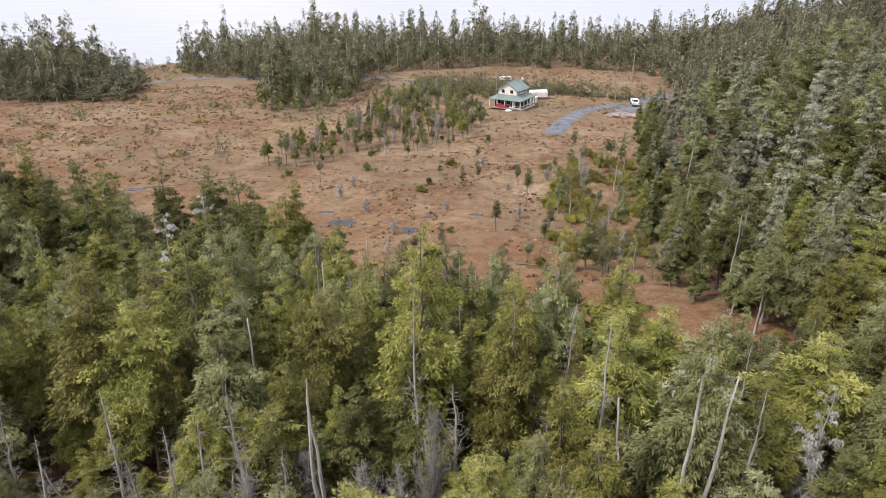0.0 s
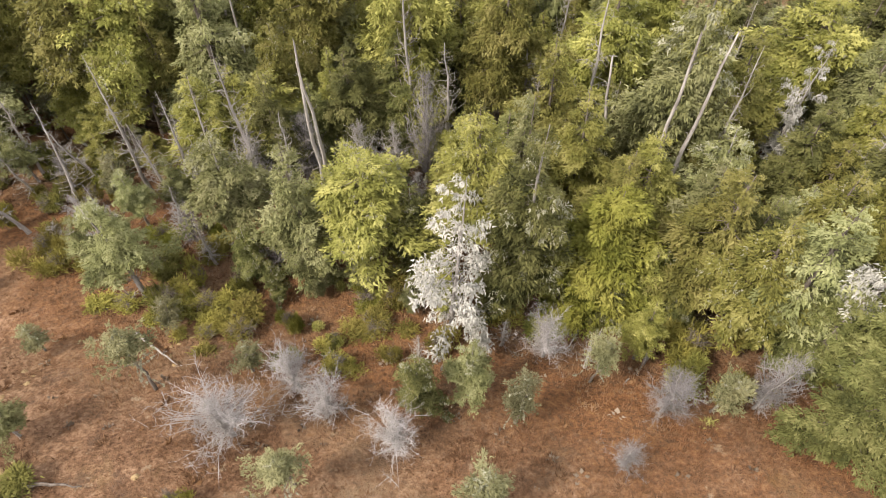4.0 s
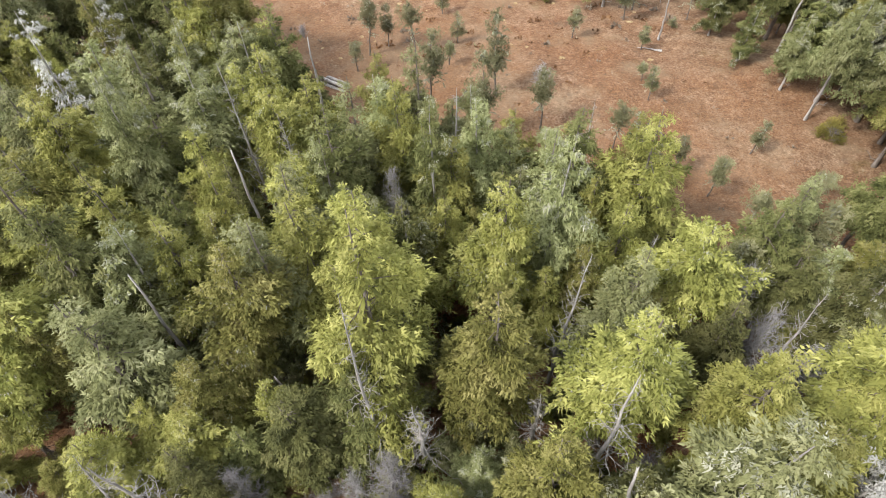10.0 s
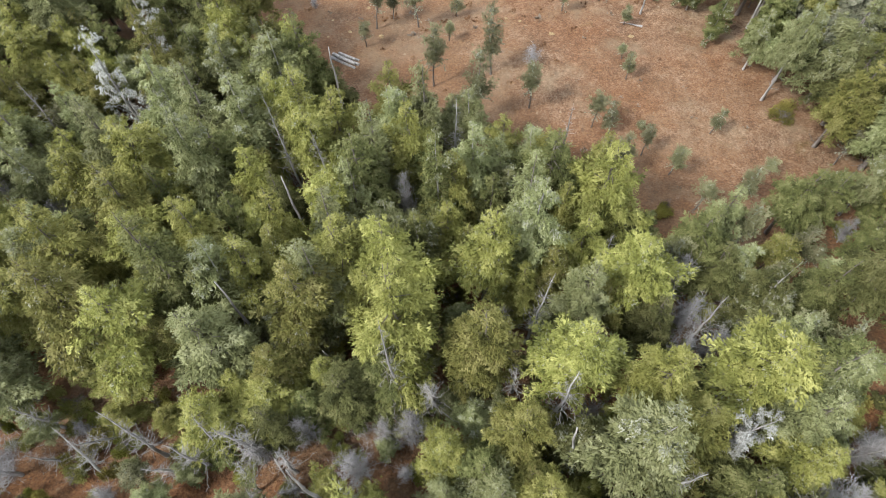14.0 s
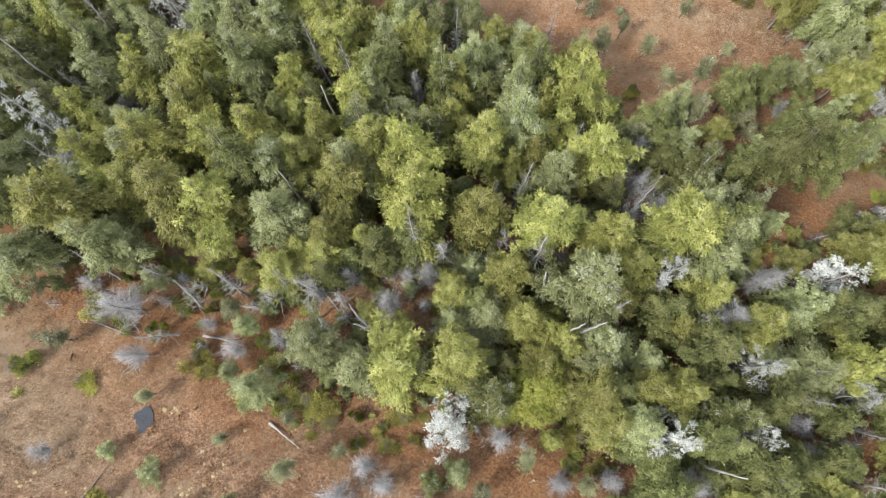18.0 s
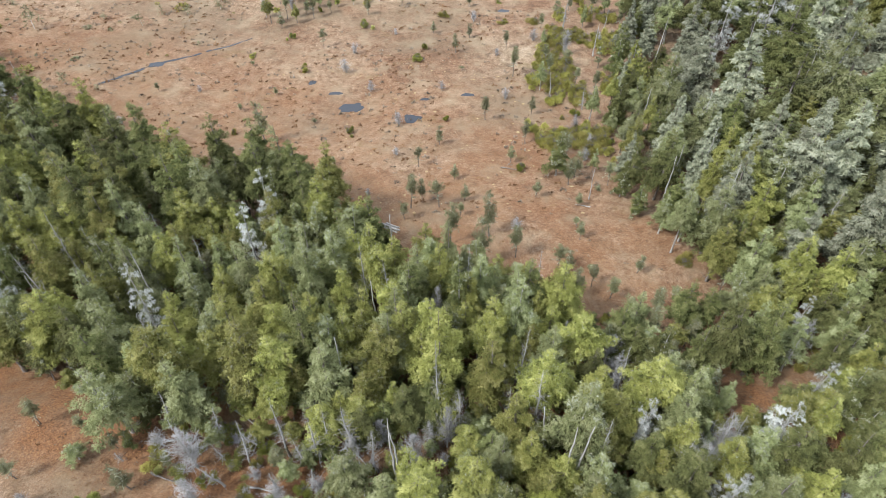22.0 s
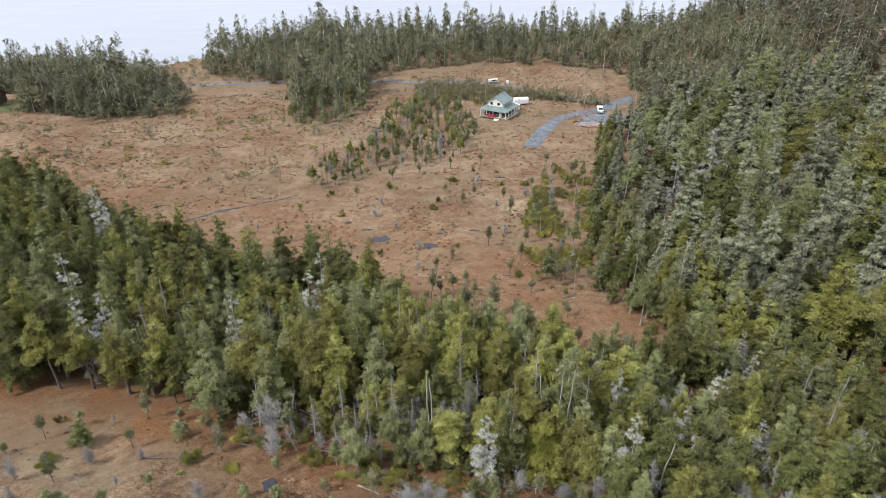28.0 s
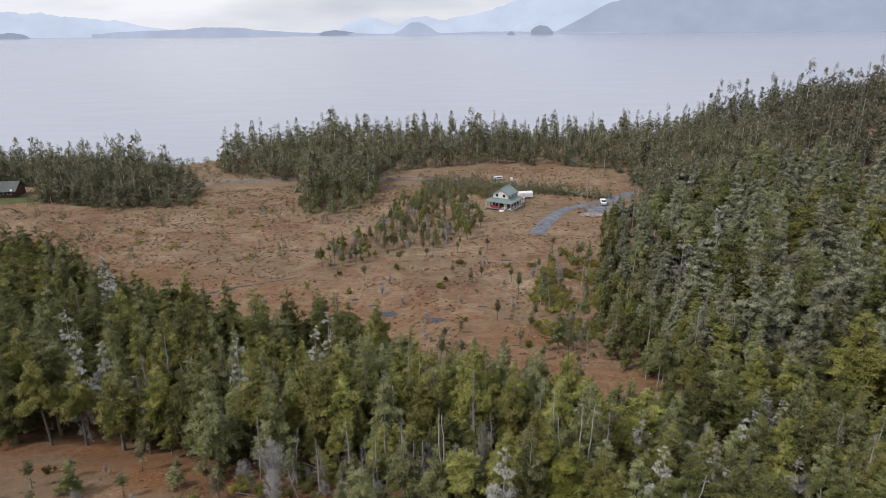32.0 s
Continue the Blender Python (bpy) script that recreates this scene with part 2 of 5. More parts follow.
def bog_material():
    """Autumn bog: rust sedge, straw, wet brown hollows, pale moss specks and some green."""
    m, n, l, b = material("bog_ground", 0.95)

    def layer(c, scale, detail, rough, stops, fac=1.0, stretch=None):
        t = noise_node(n, l, scale, detail, rough, "Object", stretch)
        r = ramp_node(n, stops)
        l.new(t.outputs["Fac"], r.inputs["Fac"])
        return (r.outputs["Color"] if c is None else mix_node(n, l, c, r.outputs["Color"], fac, "MULTIPLY")), t

    def patch(c, scale, color, lo, hi, most, detail=6.0):
        t = noise_node(n, l, scale, detail, 0.7)
        r = ramp_node(n, [(lo, (0, 0, 0)), (hi, (most, most, most))])
        l.new(t.outputs["Fac"], r.inputs["Fac"])
        return mix_node(n, l, c, color, r.outputs["Color"])

    c, _ = layer(None, 0.05, 5.0, 0.6, [(0.3, (0.168, 0.093, 0.052)), (0.45, (0.228, 0.141, 0.085)), (0.58, (0.266, 0.182, 0.116)), (0.72, (0.335, 0.256, 0.172))])
    c, _ = layer(c, 0.55, 8.0, 0.72, [(0.32, (0.42, 0.36, 0.32)), (0.47, (0.86, 0.82, 0.78)), (0.6, (1.1, 1.12, 1.14)), (0.75, (1.45, 1.6, 1.7))], 0.9)
    c, _ = layer(c, 2.1, 5.0, 0.7, [(0.34, (0.6, 0.56, 0.52)), (0.5, (1.0, 1.0, 1.0)), (0.66, (1.3, 1.34, 1.38))], 0.8)
    c, fine = layer(c, 6.5, 6.0, 0.75, [(0.34, (0.32, 0.27, 0.24)), (0.5, (0.92, 0.9, 0.87)), (0.66, (1.6, 1.7, 1.8))], 0.9)
    c = patch(c, 1.2, (0.46, 0.39, 0.27), 0.62, 0.69, 0.8)
    c = patch(c, 0.3, (0.11, 0.045, 0.02), 0.56, 0.72, 0.7)
    c = patch(c, 0.21, (0.13, 0.115, 0.035), 0.6, 0.74, 0.6)
    c = patch(c, 1.7, (0.50, 0.43, 0.32), 0.67, 0.74, 0.6)
    c = patch(c, 0.9, (0.10, 0.066, 0.045), 0.57, 0.68, 0.75)
    c = patch(c, 0.16, (0.285, 0.222, 0.142), 0.5, 0.66, 0.65)
    c = patch(c, 0.03, (0.168, 0.126, 0.078), 0.47, 0.6, 0.6)
    # a zone of dark rust heath along the foot of the forest, which runs aslant
    co, xyz, zone = n.new("ShaderNodeTexCoord"), n.new("ShaderNodeSeparateXYZ"), noise_node(n, l, 0.14, 6.0, 0.7)
    l.new(co.outputs["Object"], xyz.inputs["Vector"])
    aslant = n.new("ShaderNodeMath")
    aslant.operation, aslant.inputs[1].default_value = "MULTIPLY_ADD", 0.4
    l.new(xyz.outputs["X"], aslant.inputs[0])
    l.new(xyz.outputs["Y"], aslant.inputs[2])
    near_wood = ramp_node(n, [(0.0, (0, 0, 0)), (0.035, (0.2, 0.2, 0.2)), (0.08, (0.8, 0.8, 0.8)), (0.36, (0.8, 0.8, 0.8)), (0.42, (0.5, 0.5, 0.5)), (0.68, (0.4, 0.4, 0.4)), (0.9, (0, 0, 0))])
    span = n.new("ShaderNodeMapRange")
    span.inputs["From Min"].default_value, span.inputs["From Max"].default_value = 0.0, 120.0
    l.new(aslant.outputs[0], span.inputs["Value"])
    l.new(span.outputs["Result"], near_wood.inputs["Fac"])
    zr = ramp_node(n, [(0.35, (0.15, 0.15, 0.15)), (0.58, (1, 1, 1))])
    l.new(zone.outputs["Fac"], zr.inputs["Fac"])
    rust, _ = layer(None, 5.0, 6.0, 0.75, [(0.35, (0.065, 0.027, 0.011)), (0.5, (0.185, 0.078, 0.028)), (0.66, (0.33, 0.165, 0.065))])
    c = mix_node(n, l, c, rust, mix_node(n, l, near_wood.outputs["Color"], zr.outputs["Color"], 1.0, "MULTIPLY"))
    l.new(c, b.inputs["Base Color"])
    bump_node(n, l, b, fine.outputs["Fac"], 0.9, 0.14)
    return m


BOG = bog_material()


def haze_glow(name, color, strength):
    """Far land as a plain, dim backdrop: miles of damp air painted as glow."""
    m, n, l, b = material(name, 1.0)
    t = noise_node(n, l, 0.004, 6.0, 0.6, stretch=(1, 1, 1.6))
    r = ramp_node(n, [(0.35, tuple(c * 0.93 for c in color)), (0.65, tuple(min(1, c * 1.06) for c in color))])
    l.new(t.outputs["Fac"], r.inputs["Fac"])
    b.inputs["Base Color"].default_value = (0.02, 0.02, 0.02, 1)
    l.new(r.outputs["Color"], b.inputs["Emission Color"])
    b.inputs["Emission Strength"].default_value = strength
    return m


# ---- lie of the land ----
LIE_Y = (-80, 0, 6, 12, 20, 27, 33, 44, 57, 68, 90, 125, 155, 185, 300, 340, 420)
LIE_Z = (24, 13.5, 12.2, 9.6, 7.6, 6.1, 3.6, 0.6, -0.3, -2.1, -5, -6.5, -7, -7.8, -9.5, -11, -24)
SEA_Z = -14.0
POOLS = [(-15.1, 91.8, 2.2, 1.3), (-18.4, 96.2, 1.0, 0.5), (-4.6, 87.2, 1.2, 1.0), (5.3, 94.6, 0.9, 0.4), (-2.2, 93.8, 1.0, 0.4),
         (-53.0, 107.5, 1.6, 0.7), (-22.9, 100.3, 0.9, 0.5), (-7.3, 106.6, 1.0, 0.4), (-20.8, 12.9, 0.55, 0.8), (21.0, 36.0, 0.7, 0.4), (15.0, 128.0, 1.4, 0.5), (-21.0, 170.0, 1.6, 0.8)]


def bare_z(x, y):
    out = y + 0.9 * min(110.0, max(0.0, -60 - x)) * min(1.0, max(0.0, (y - 205) / 60)) - 14 * min(1.0, max(0.0, (x - 60) / 120)) * (y > 300)
    z = float(np.interp(out, LIE_Y, LIE_Z)) + 0.04 * max(0.0, -x - 40) * min(1.0, max(0.0, (250 - y) / 45))
    east = max(0.0, x - 44 - 0.2 * max(0.0, y - 50))
    z += min(34.0, 0.07 * east + 0.10 * max(0.0, east - 50))
    return z + 0.35 * noise.noise((x * 0.11, y * 0.11, 3.0))


LEVELS = [bare_z(p[0], p[1]) for p in POOLS]


def ground_z(x, y):
    """Height of the ground: slope, swells, hummocks, and a flat hollow at every pool."""
    z = bare_z(x, y) + 0.16 * noise.noise((x * 0.5, y * 0.5, 9.0)) + 0.07 * noise.noise((x * 1.7, y * 1.7, 5.0))
    for (px, py, rx, ry), level in zip(POOLS, LEVELS):
        if abs(x - px) < 3 * rx + 1 and abs(y - py) < 3 * ry + 1:
            d = ((x - px) / rx) ** 2 + ((y - py) / ry) ** 2 + 0.5 * noise.noise((x * 0.9, y * 0.9, 7.0))
            f = min(1.0, max(0.0, (1.9 - d) / 1.2))
            z += (level - 0.16 - z) * f * f * (3 - 2 * f)
    return z


def steps(*spans):
    """Grid lines from spans of (start, end, step)."""
    out = []
    for a, b, s in spans:
        out += list(np.arange(a, b, s))
    return out + [spans[-1][1]]


def quick_mesh(name, v, f):
    """A triangle mesh from arrays of places and corner numbers."""
    me = bpy.data.meshes.new(name)
    me.vertices.add(len(v))
    me.vertices.foreach_set("co", np.ascontiguousarray(v, np.float32).ravel())
    me.loops.add(len(f) * 3)
    me.loops.foreach_set("vertex_index", np.ascontiguousarray(f, np.int32).ravel())
    me.polygons.add(len(f))
    me.polygons.foreach_set("loop_start", np.arange(0, len(f) * 3, 3, dtype=np.int32))
    me.update(calc_edges=True)
    return me


def mesh_object(name, verts, faces, mat, smooth=True):
    me = bpy.data.meshes.new(name)
    me.from_pydata(np.asarray(verts).tolist(), [], np.asarray(faces).tolist() if isinstance(faces, np.ndarray) else faces)
    for k in mat if isinstance(mat, (list, tuple)) else [mat]:
        me.materials.append(k)
    if smooth:
        me.shade_smooth()
    return new(name, me)


def land():
    xs = steps((-900, -250, 50), (-250, -90, 5), (-90, -45, 1.5), (-45, 50, 0.65), (50, 120, 1.8), (120, 300, 8), (300, 900, 60))
    ys = steps((-300, -20, 20), (-20, 0, 2), (0, 72, 0.65), (72, 130, 0.9), (130, 260, 2.0), (260, 420, 6))
    verts = [(x, y, ground_z(x, y)) for y in ys for x in xs]
    w = len(xs)
    i = (np.arange(len(ys) - 1)[:, None] * w + np.arange(w - 1)[None]).ravel()
    return mesh_object("ground", verts, np.stack([i, i + 1, i + w + 1, i + w], 1), BOG)


tagged(land(), "rust and straw coloured autumn bog with mossy hummocks", "ground", kind="structure")

sea_x = steps((-4600, 4600, 400))
sea = mesh_object("sea", [(x, y, SEA_Z) for y in (190, 700, 1500, 3000, 4700) for x in sea_x],
                  [(r * len(sea_x) + c, r * len(sea_x) + c + 1, (r + 1) * len(sea_x) + c + 1, (r + 1) * len(sea_x) + c) for r in range(4) for c in range(len(sea_x) - 1)], SEA, False)
tagged(sea, "calm pale grey sea under an overcast sky", "sea", kind="structure")


def pond(x, y, rx, ry, k):
    rim = []
    for i in range(40):
        a = i * math.tau / 40
        f = 1 + 0.35 * noise.noise((math.cos(a) * 1.3 + k * 7, math.sin(a) * 1.3, 2.0)) + 0.18 * noise.noise((math.cos(a) * 4 + k * 7, math.sin(a) * 4, 2.0))
        rim.append((rx * 1.5 * f * math.cos(a), ry * 1.5 * f * math.sin(a), 0))
    ob = mesh_object("pond", [(0, 0, 0)] + rim, [(0, i + 1, (i + 1) % 40 + 1) for i in range(40)], POND)
    ob.matrix_world = pose(x, y, LEVELS[k] - 0.1)
    tagged(ob, "small dark bog pool with an uneven edge", "pond", kind="structure")


for k, p in enumerate(POOLS):
    pond(*p, k)


# ---- growing things ----
def unit(v):
    return v / np.maximum(np.linalg.norm(v, axis=-1, keepdims=True), 1e-9)


def fans(base, way, side, length, width, fingers=3, spread=0.55):
    """Sprays of leaves: from every base a fan of narrow triangles along way, spread towards side. Returns verts, faces."""
    out = []
    for k in range(fingers):
        a = (k - (fingers - 1) / 2) * spread
        d = way * math.cos(a) + side * math.sin(a)
        s = side * math.cos(a) - way * math.sin(a)
        ln = length * (1.0 if abs(a) < 0.01 else 0.8)
        out.append(np.stack([base - s * width, base + s * width, base + d * ln], 1))
    v = np.concatenate(out, 1).reshape(-1, 3)
    return v, np.arange(len(v)).reshape(-1, 3)


def leaf_shoots(base, way, side, length, width):
    """Broader sprays with a bent spine: four corners, two faces."""
    nrm = np.cross(way, side)
    v = np.stack([base, base + way * length * 0.45 + side * width + nrm * width * 0.3, base + way * length, base + way * length * 0.45 - side * width + nrm * width * 0.3], 1).reshape(-1, 3)
    i = np.arange(len(base))[:, None] * 4
    return v, np.concatenate([i + [0, 1, 2], i + [0, 2, 3]], 0)


def spikes(p0, p1, w):
    """Thin three-sided tapering sticks from p0 to p1."""
    d = unit(p1 - p0)
    a = unit(np.cross(d, np.where(np.abs(d[:, 2:3]) > 0.9, [[1.0, 0, 0]], [[0, 0, 1.0]])))
    b = np.cross(d, a)
    w = np.broadcast_to(np.asarray(w, float).reshape(-1, 1), (len(p0), 1))
    v = np.stack([p0 + a * w, p0 - a * w * 0.5 + b * w * 0.87, p0 - a * w * 0.5 - b * w * 0.87, p1], 1).reshape(-1, 3)
    i = np.arange(len(p0))[:, None] * 4
    return v, np.concatenate([i + [0, 1, 3], i + [1, 2, 3], i + [2, 0, 3]], 0)


def joined(*pieces):
    vs, fs, n = [], [], 0
    for v, f in pieces:
        if len(v):
            vs.append(v), fs.append(f + n)
            n += len(v)
    return np.concatenate(vs), np.concatenate(fs)


def branch_plan(rng, h, r, foot, count, power=0.8, lobes=0.3, up=0.0):
    """Branches of a conifer: root height on the trunk, azimuth, length, rise."""
    u = 1 - np.sqrt(rng.random(count) * 0.995)
    u = np.concatenate([u, np.linspace(0.86, 0.985, max(6, count // 14))])
    z = h * (foot + (1 - foot) * u)
    az = np.arange(len(u)) * 2.39996 + rng.normal(0, 0.35, len(u))
    lump = 1 + lobes * np.sin(az * 2 + rng.random() * 6 + u * 5) * rng.random() + lobes * np.sin(az * 3 + rng.random() * 6 - u * 9) * rng.random()
    ln = r * np.minimum(1, u / 0.14 + 0.45) * (1 - u) ** power * lump * rng.uniform(0.55, 1.15, len(u)) + 0.05 * r + 0.06
    return u, z, az, ln, rng.normal(up, 0.16, len(u))


def tufts(rng, base, way, size, leaves=6, spread=0.5, slim=0.23):
    """Small ragged tufts of leaf sprays, each spray one blade lying roughly flat."""
    out = []
    for _ in range(leaves):
        d = unit(way + rng.normal(0, spread, base.shape))
        s = unit(np.cross(d, [0, 0, 1.0]) + rng.normal(0, 0.55, base.shape))
        ln = size * rng.uniform(0.6, 1.35, (len(base), 1))
        q = base + rng.normal(0, 0.35, base.shape) * size
        out.append(np.stack([q - s * ln * slim, q + s * ln * slim, q + d * ln], 1))
    v = np.concatenate(out, 0).reshape(-1, 3)
    return v, np.arange(len(v)).reshape(-1, 3)


def crown_tufts(seed, h, r, foot, count, dense, droop, power, lobes, up, clump, hang, least=6):
    """Places and ways of the tufts of a conifer: a loose cushion round the outer part of each branch. Also how high up and how far out each one sits."""
    rng = np.random.default_rng(seed)
    u, z, az, ln, rise = branch_plan(rng, h, r, foot, count, power, lobes, up)
    base, way, level, reach, full = [], [], [], [], []
    for k in range(len(u)):
        n = int(least + dense * ln[k])
        f = 1.04 - 0.72 * rng.random(n) ** 1.35
        s = ln[k] * f
        out = np.array([math.cos(az[k]), math.sin(az[k]), 0.0])
        off = rng.normal(0, 1, (n, 3)) * [1, 1, 0.5] * clump * (0.35 + 0.28 * ln[k]) * np.sqrt(np.clip(1.3 - f, 0.1, 1))[:, None]
        p = np.outer(s, out) + off
        p[:, 2] += z[k] + rise[k] * s - droop * s * s / max(0.6, r) * 0.9
        base.append(p), way.append(unit(out * 0.55 + unit(off) * [0.8, 0.8, 0.4] + [0, 0, rise[k] * 0.5 - hang - droop * 0.6]))
        level.append(np.full(n, u[k])), reach.append(f), full.append(np.full(n, 0.38 + 0.62 * min(1.0, ln[k] / (0.55 * r))))
    return rng, np.concatenate(base), np.concatenate(way), np.concatenate(level), np.concatenate(reach), np.concatenate(full)[:, None], (u, z, az, ln, rise)


def conifer_crown(seed, h, r, foot=0.18, count=120, size=0.2, dense=22, droop=0.22, power=0.8, lobes=0.3, up=0.05, clump=0.5, hang=0.3, coarse=False, inner=0.55):
    """Foliage of a conifer standing at the origin: cushions of ragged tufts on drooping branches, with dense twigs inside."""
    rng, base, way, level, reach, full, (u, z, az, ln, rise) = crown_tufts(seed, h, r, foot, count, dense, droop, power, lobes, up, clump, hang, 2 if coarse else 6)
    if coarse:
        return tufts(rng, base, way, size * full, 3, 0.45, 0.22)
    return joined(boughs(rng, u, z - 0.06, az, ln * inner, rise, 0.15 + droop, 0.5), tufts(rng, base, way, size * full))


def crown_lichen(seed, h, r, foot, count, dense, droop, power, lobes, up, clump, hang, low=0.5, share=0.5, size=0.16, leaves=4, near=0.55):
    """Beard lichen over the outer ends of the branches of such a crown, above the level low and on a share of the branches."""
    rng, base, way, level, reach, full, _ = crown_tufts(seed, h, r, foot, count, dense, droop, power, lobes, up, clump * 0.8, hang)
    lot = np.sin(level * 977.0 + seed) * 0.5 + 0.5
    keep = (level > low) & (lot < share) & (reach > near)
    down = unit(way[keep] * 0.5 + [0, 0, -0.6])
    return tufts(rng, base[keep] + [0, 0, 0.06], down, size * full[keep], leaves, 0.55, 0.19)


def boughs(rng, u, z, az, ln, rise, sag, broad=1.0):
    """Three bent blades of dense twigs for every branch."""
    out = np.stack([np.cos(az), np.sin(az), 0 * az], 1)
    across = np.stack([-out[:, 1], out[:, 0], 0 * az], 1)
    root = np.stack([0 * z, 0 * z, z], 1)
    pieces = []
    for turn, far, near in ((0.0, 0.95, 0.1), (0.5, 0.72, 0.25), (-0.5, 0.72, 0.25)):
        d = unit(out * math.cos(turn) + across * math.sin(turn) + np.stack([0 * z, 0 * z, rise - sag], 1))
        w = unit(np.cross(d, [0, 0, 1.0]) + rng.normal(0, 0.2, d.shape))
        pieces.append(leaf_shoots(root + out * ln[:, None] * near, d, w, (ln * far)[:, None], ((0.07 + 0.14 * ln) * broad)[:, None]))
    return joined(*pieces)


def spruce_crown(seed, h, r, foot, count, power):
    """A far spruce: uneven whorls of drooping boughs, each a few broad tufts."""
    return conifer_crown(seed, h, r, foot, count, 1.1, 1.0, 0.5, power, 0.45, 0.05, 0.5, 0.35, True)


def crown_wood(seed, h, r, foot, count, droop, power, lobes, up=0.05):
    """The bare inner part of the same branches that carry a crown."""
    rng = np.random.default_rng(seed)
    u, z, az, ln, rise = branch_plan(rng, h, r, foot, count, power, lobes, up)
    s = ln * 0.8
    p0 = np.stack([0 * z, 0 * z, z], 1)
    p1 = np.stack([np.cos(az) * s, np.sin(az) * s, z + rise * s - droop * s * s / max(0.6, r) * 0.9], 1)
    return spikes(p0, p1, 0.012 + 0.012 * ln)


def limb_points(seed, h, r, foot, count, per=7, droop=0.3):
    """Places along dead or lichened branches: (start, end) of pieces."""
    rng = np.random.default_rng(seed)
    u, z, az, ln, rise = branch_plan(rng, h, r, foot, count, 0.75, 0.35, 0.12)
    a, b = [], []
    for k in range(len(u)):
        n = per
        s = np.linspace(0, ln[k], n + 1)
        wob = np.cumsum(rng.normal(0, 0.05 * ln[k], (n + 1, 3)), 0)
        wob[0] = 0
        p = np.stack([np.cos(az[k]) * s, np.sin(az[k]) * s, z[k] + rise[k] * s - droop * s * s / max(0.5, r)], 1) + wob
        a.append(p[:-1]), b.append(p[1:])
    return np.concatenate(a), np.concatenate(b)


def trunk(seed, h, w, stubs=30, stub=0.8, foot=0.1, top=1.0, sides=7, lean=0.0, crook=0.02):
    """A tapered, slightly crooked trunk with dead stubs of branches; top < 1 breaks it off."""
    rng = np.random.default_rng(seed + 500)
    n = 10
    zs = np.linspace(-0.35, h * top, n)
    bend = np.cumsum(rng.normal(0, crook * h / n * 2, (n, 2)), 0)
    bend[:, 0] += lean * (zs / h) ** 2 * h
    bend -= bend[:1]
    rad = w * (1 - 0.92 * np.clip(zs / h, 0, 1)) + w * 0.5 * np.exp(-np.maximum(zs, 0) / 0.35)
    v = []
    for k in range(n):
        for s in range(sides):
            t = s * math.tau / sides
            q = rad[k] * (1 + 0.15 * math.sin(s * 2.3 + seed))
            v.append((bend[k, 0] + q * math.cos(t), bend[k, 1] + q * math.sin(t), zs[k] + (rng.uniform(-0.25, 0.35) * w * 4 if top < 1 and k == n - 1 else 0)))
    v.append((bend[-1, 0], bend[-1, 1], zs[-1] + 0.02))
    f = []
    for k in range(n - 1):
        for s in range(sides):
            a, b = k * sides + s, k * sides + (s + 1) % sides
            f += [(a, b, b + sides), (a, b + sides, a + sides)]
    f += [((n - 1) * sides + s, (n - 1) * sides + (s + 1) % sides, n * sides) for s in range(sides)]
    parts = [(np.array(v), np.array(f))]
    if stubs:
        z = h * top * rng.uniform(foot, 0.97, stubs)
        az = rng.random(stubs) * math.tau
        ln = stub * rng.uniform(0.35, 1.2, stubs) * (1.15 - z / h)
        p0 = np.stack([np.interp(z, zs, bend[:, 0]), np.interp(z, zs, bend[:, 1]), z], 1)
        wd = np.interp(z, zs, rad) * 0.3 + 0.007
        d = unit(np.stack([np.cos(az), np.sin(az), rng.normal(0.1, 0.3, stubs)], 1))
        q, bends = p0, 4
        for k in range(bends):
            d = unit(d + rng.normal(0, 0.38, d.shape) + [0, 0, 0.12])
            e = q + d * ln[:, None] / bends
            parts.append(spikes(q, e + (e - q) * 0.35, wd * (1 - 0.2 * k)))
            t = unit(d + rng.normal(0, 0.9, d.shape))
            parts.append(spikes(q + (e - q) * 0.6, q + (e - q) * 0.6 + t * ln[:, None] * rng.uniform(0.15, 0.4, (stubs, 1)), wd * 0.5))
            q = e
    return joined(*parts)


def twig_cloud(seed, h, r, count=420, foot=0.15, ball=False):
    """A leafless, fine-branched crown: crooked grey boughs, twigs and twiglets."""
    rng = np.random.default_rng(seed)
    n = count // 9
    u, z, az, ln, rise = branch_plan(rng, h, r, foot, n, 0.4 if ball else 0.6, 0.5, 0.8)
    n = len(u)
    d = unit(np.stack([np.cos(az), np.sin(az), rise + 0.1], 1))
    p0 = np.stack([0 * z, 0 * z, z * 0.85], 1)
    m = p0 + d * ln[:, None] * 0.5 + rng.normal(0, 0.1, (n, 3)) * ln[:, None]
    p1 = m + unit(d + rng.normal(0, 0.45, (n, 3))) * ln[:, None] * 0.42
    pieces = [spikes(p0, m + (m - p0) * 0.3, 0.009 + 0.005 * ln), spikes(m, p1, 0.007 + 0.003 * ln)]
    for k in range(9):
        f = rng.uniform(0.1, 1.0, (n, 1))
        q0 = np.where(f < 0.5, p0 + (m - p0) * f * 2, m + (p1 - m) * (f * 2 - 1))
        q1 = q0 + unit(d * 0.6 + rng.normal(0, 0.8, (n, 3)) + [0, 0, 0.15]) * rng.uniform(0.15, 0.45, (n, 1)) * np.minimum(1.1, ln[:, None] + 0.25)
        pieces.append(spikes(q0, q1, 0.007))
        for _ in range(3):
            g = rng.uniform(0.2, 1.0, (n, 1))
            s0 = q0 + (q1 - q0) * g
            pieces.append(spikes(s0, s0 + unit(unit(q1 - q0) + rng.normal(0, 0.7, (n, 3))) * rng.uniform(0.1, 0.26, (n, 1)), 0.0045))
    return joined(*pieces)


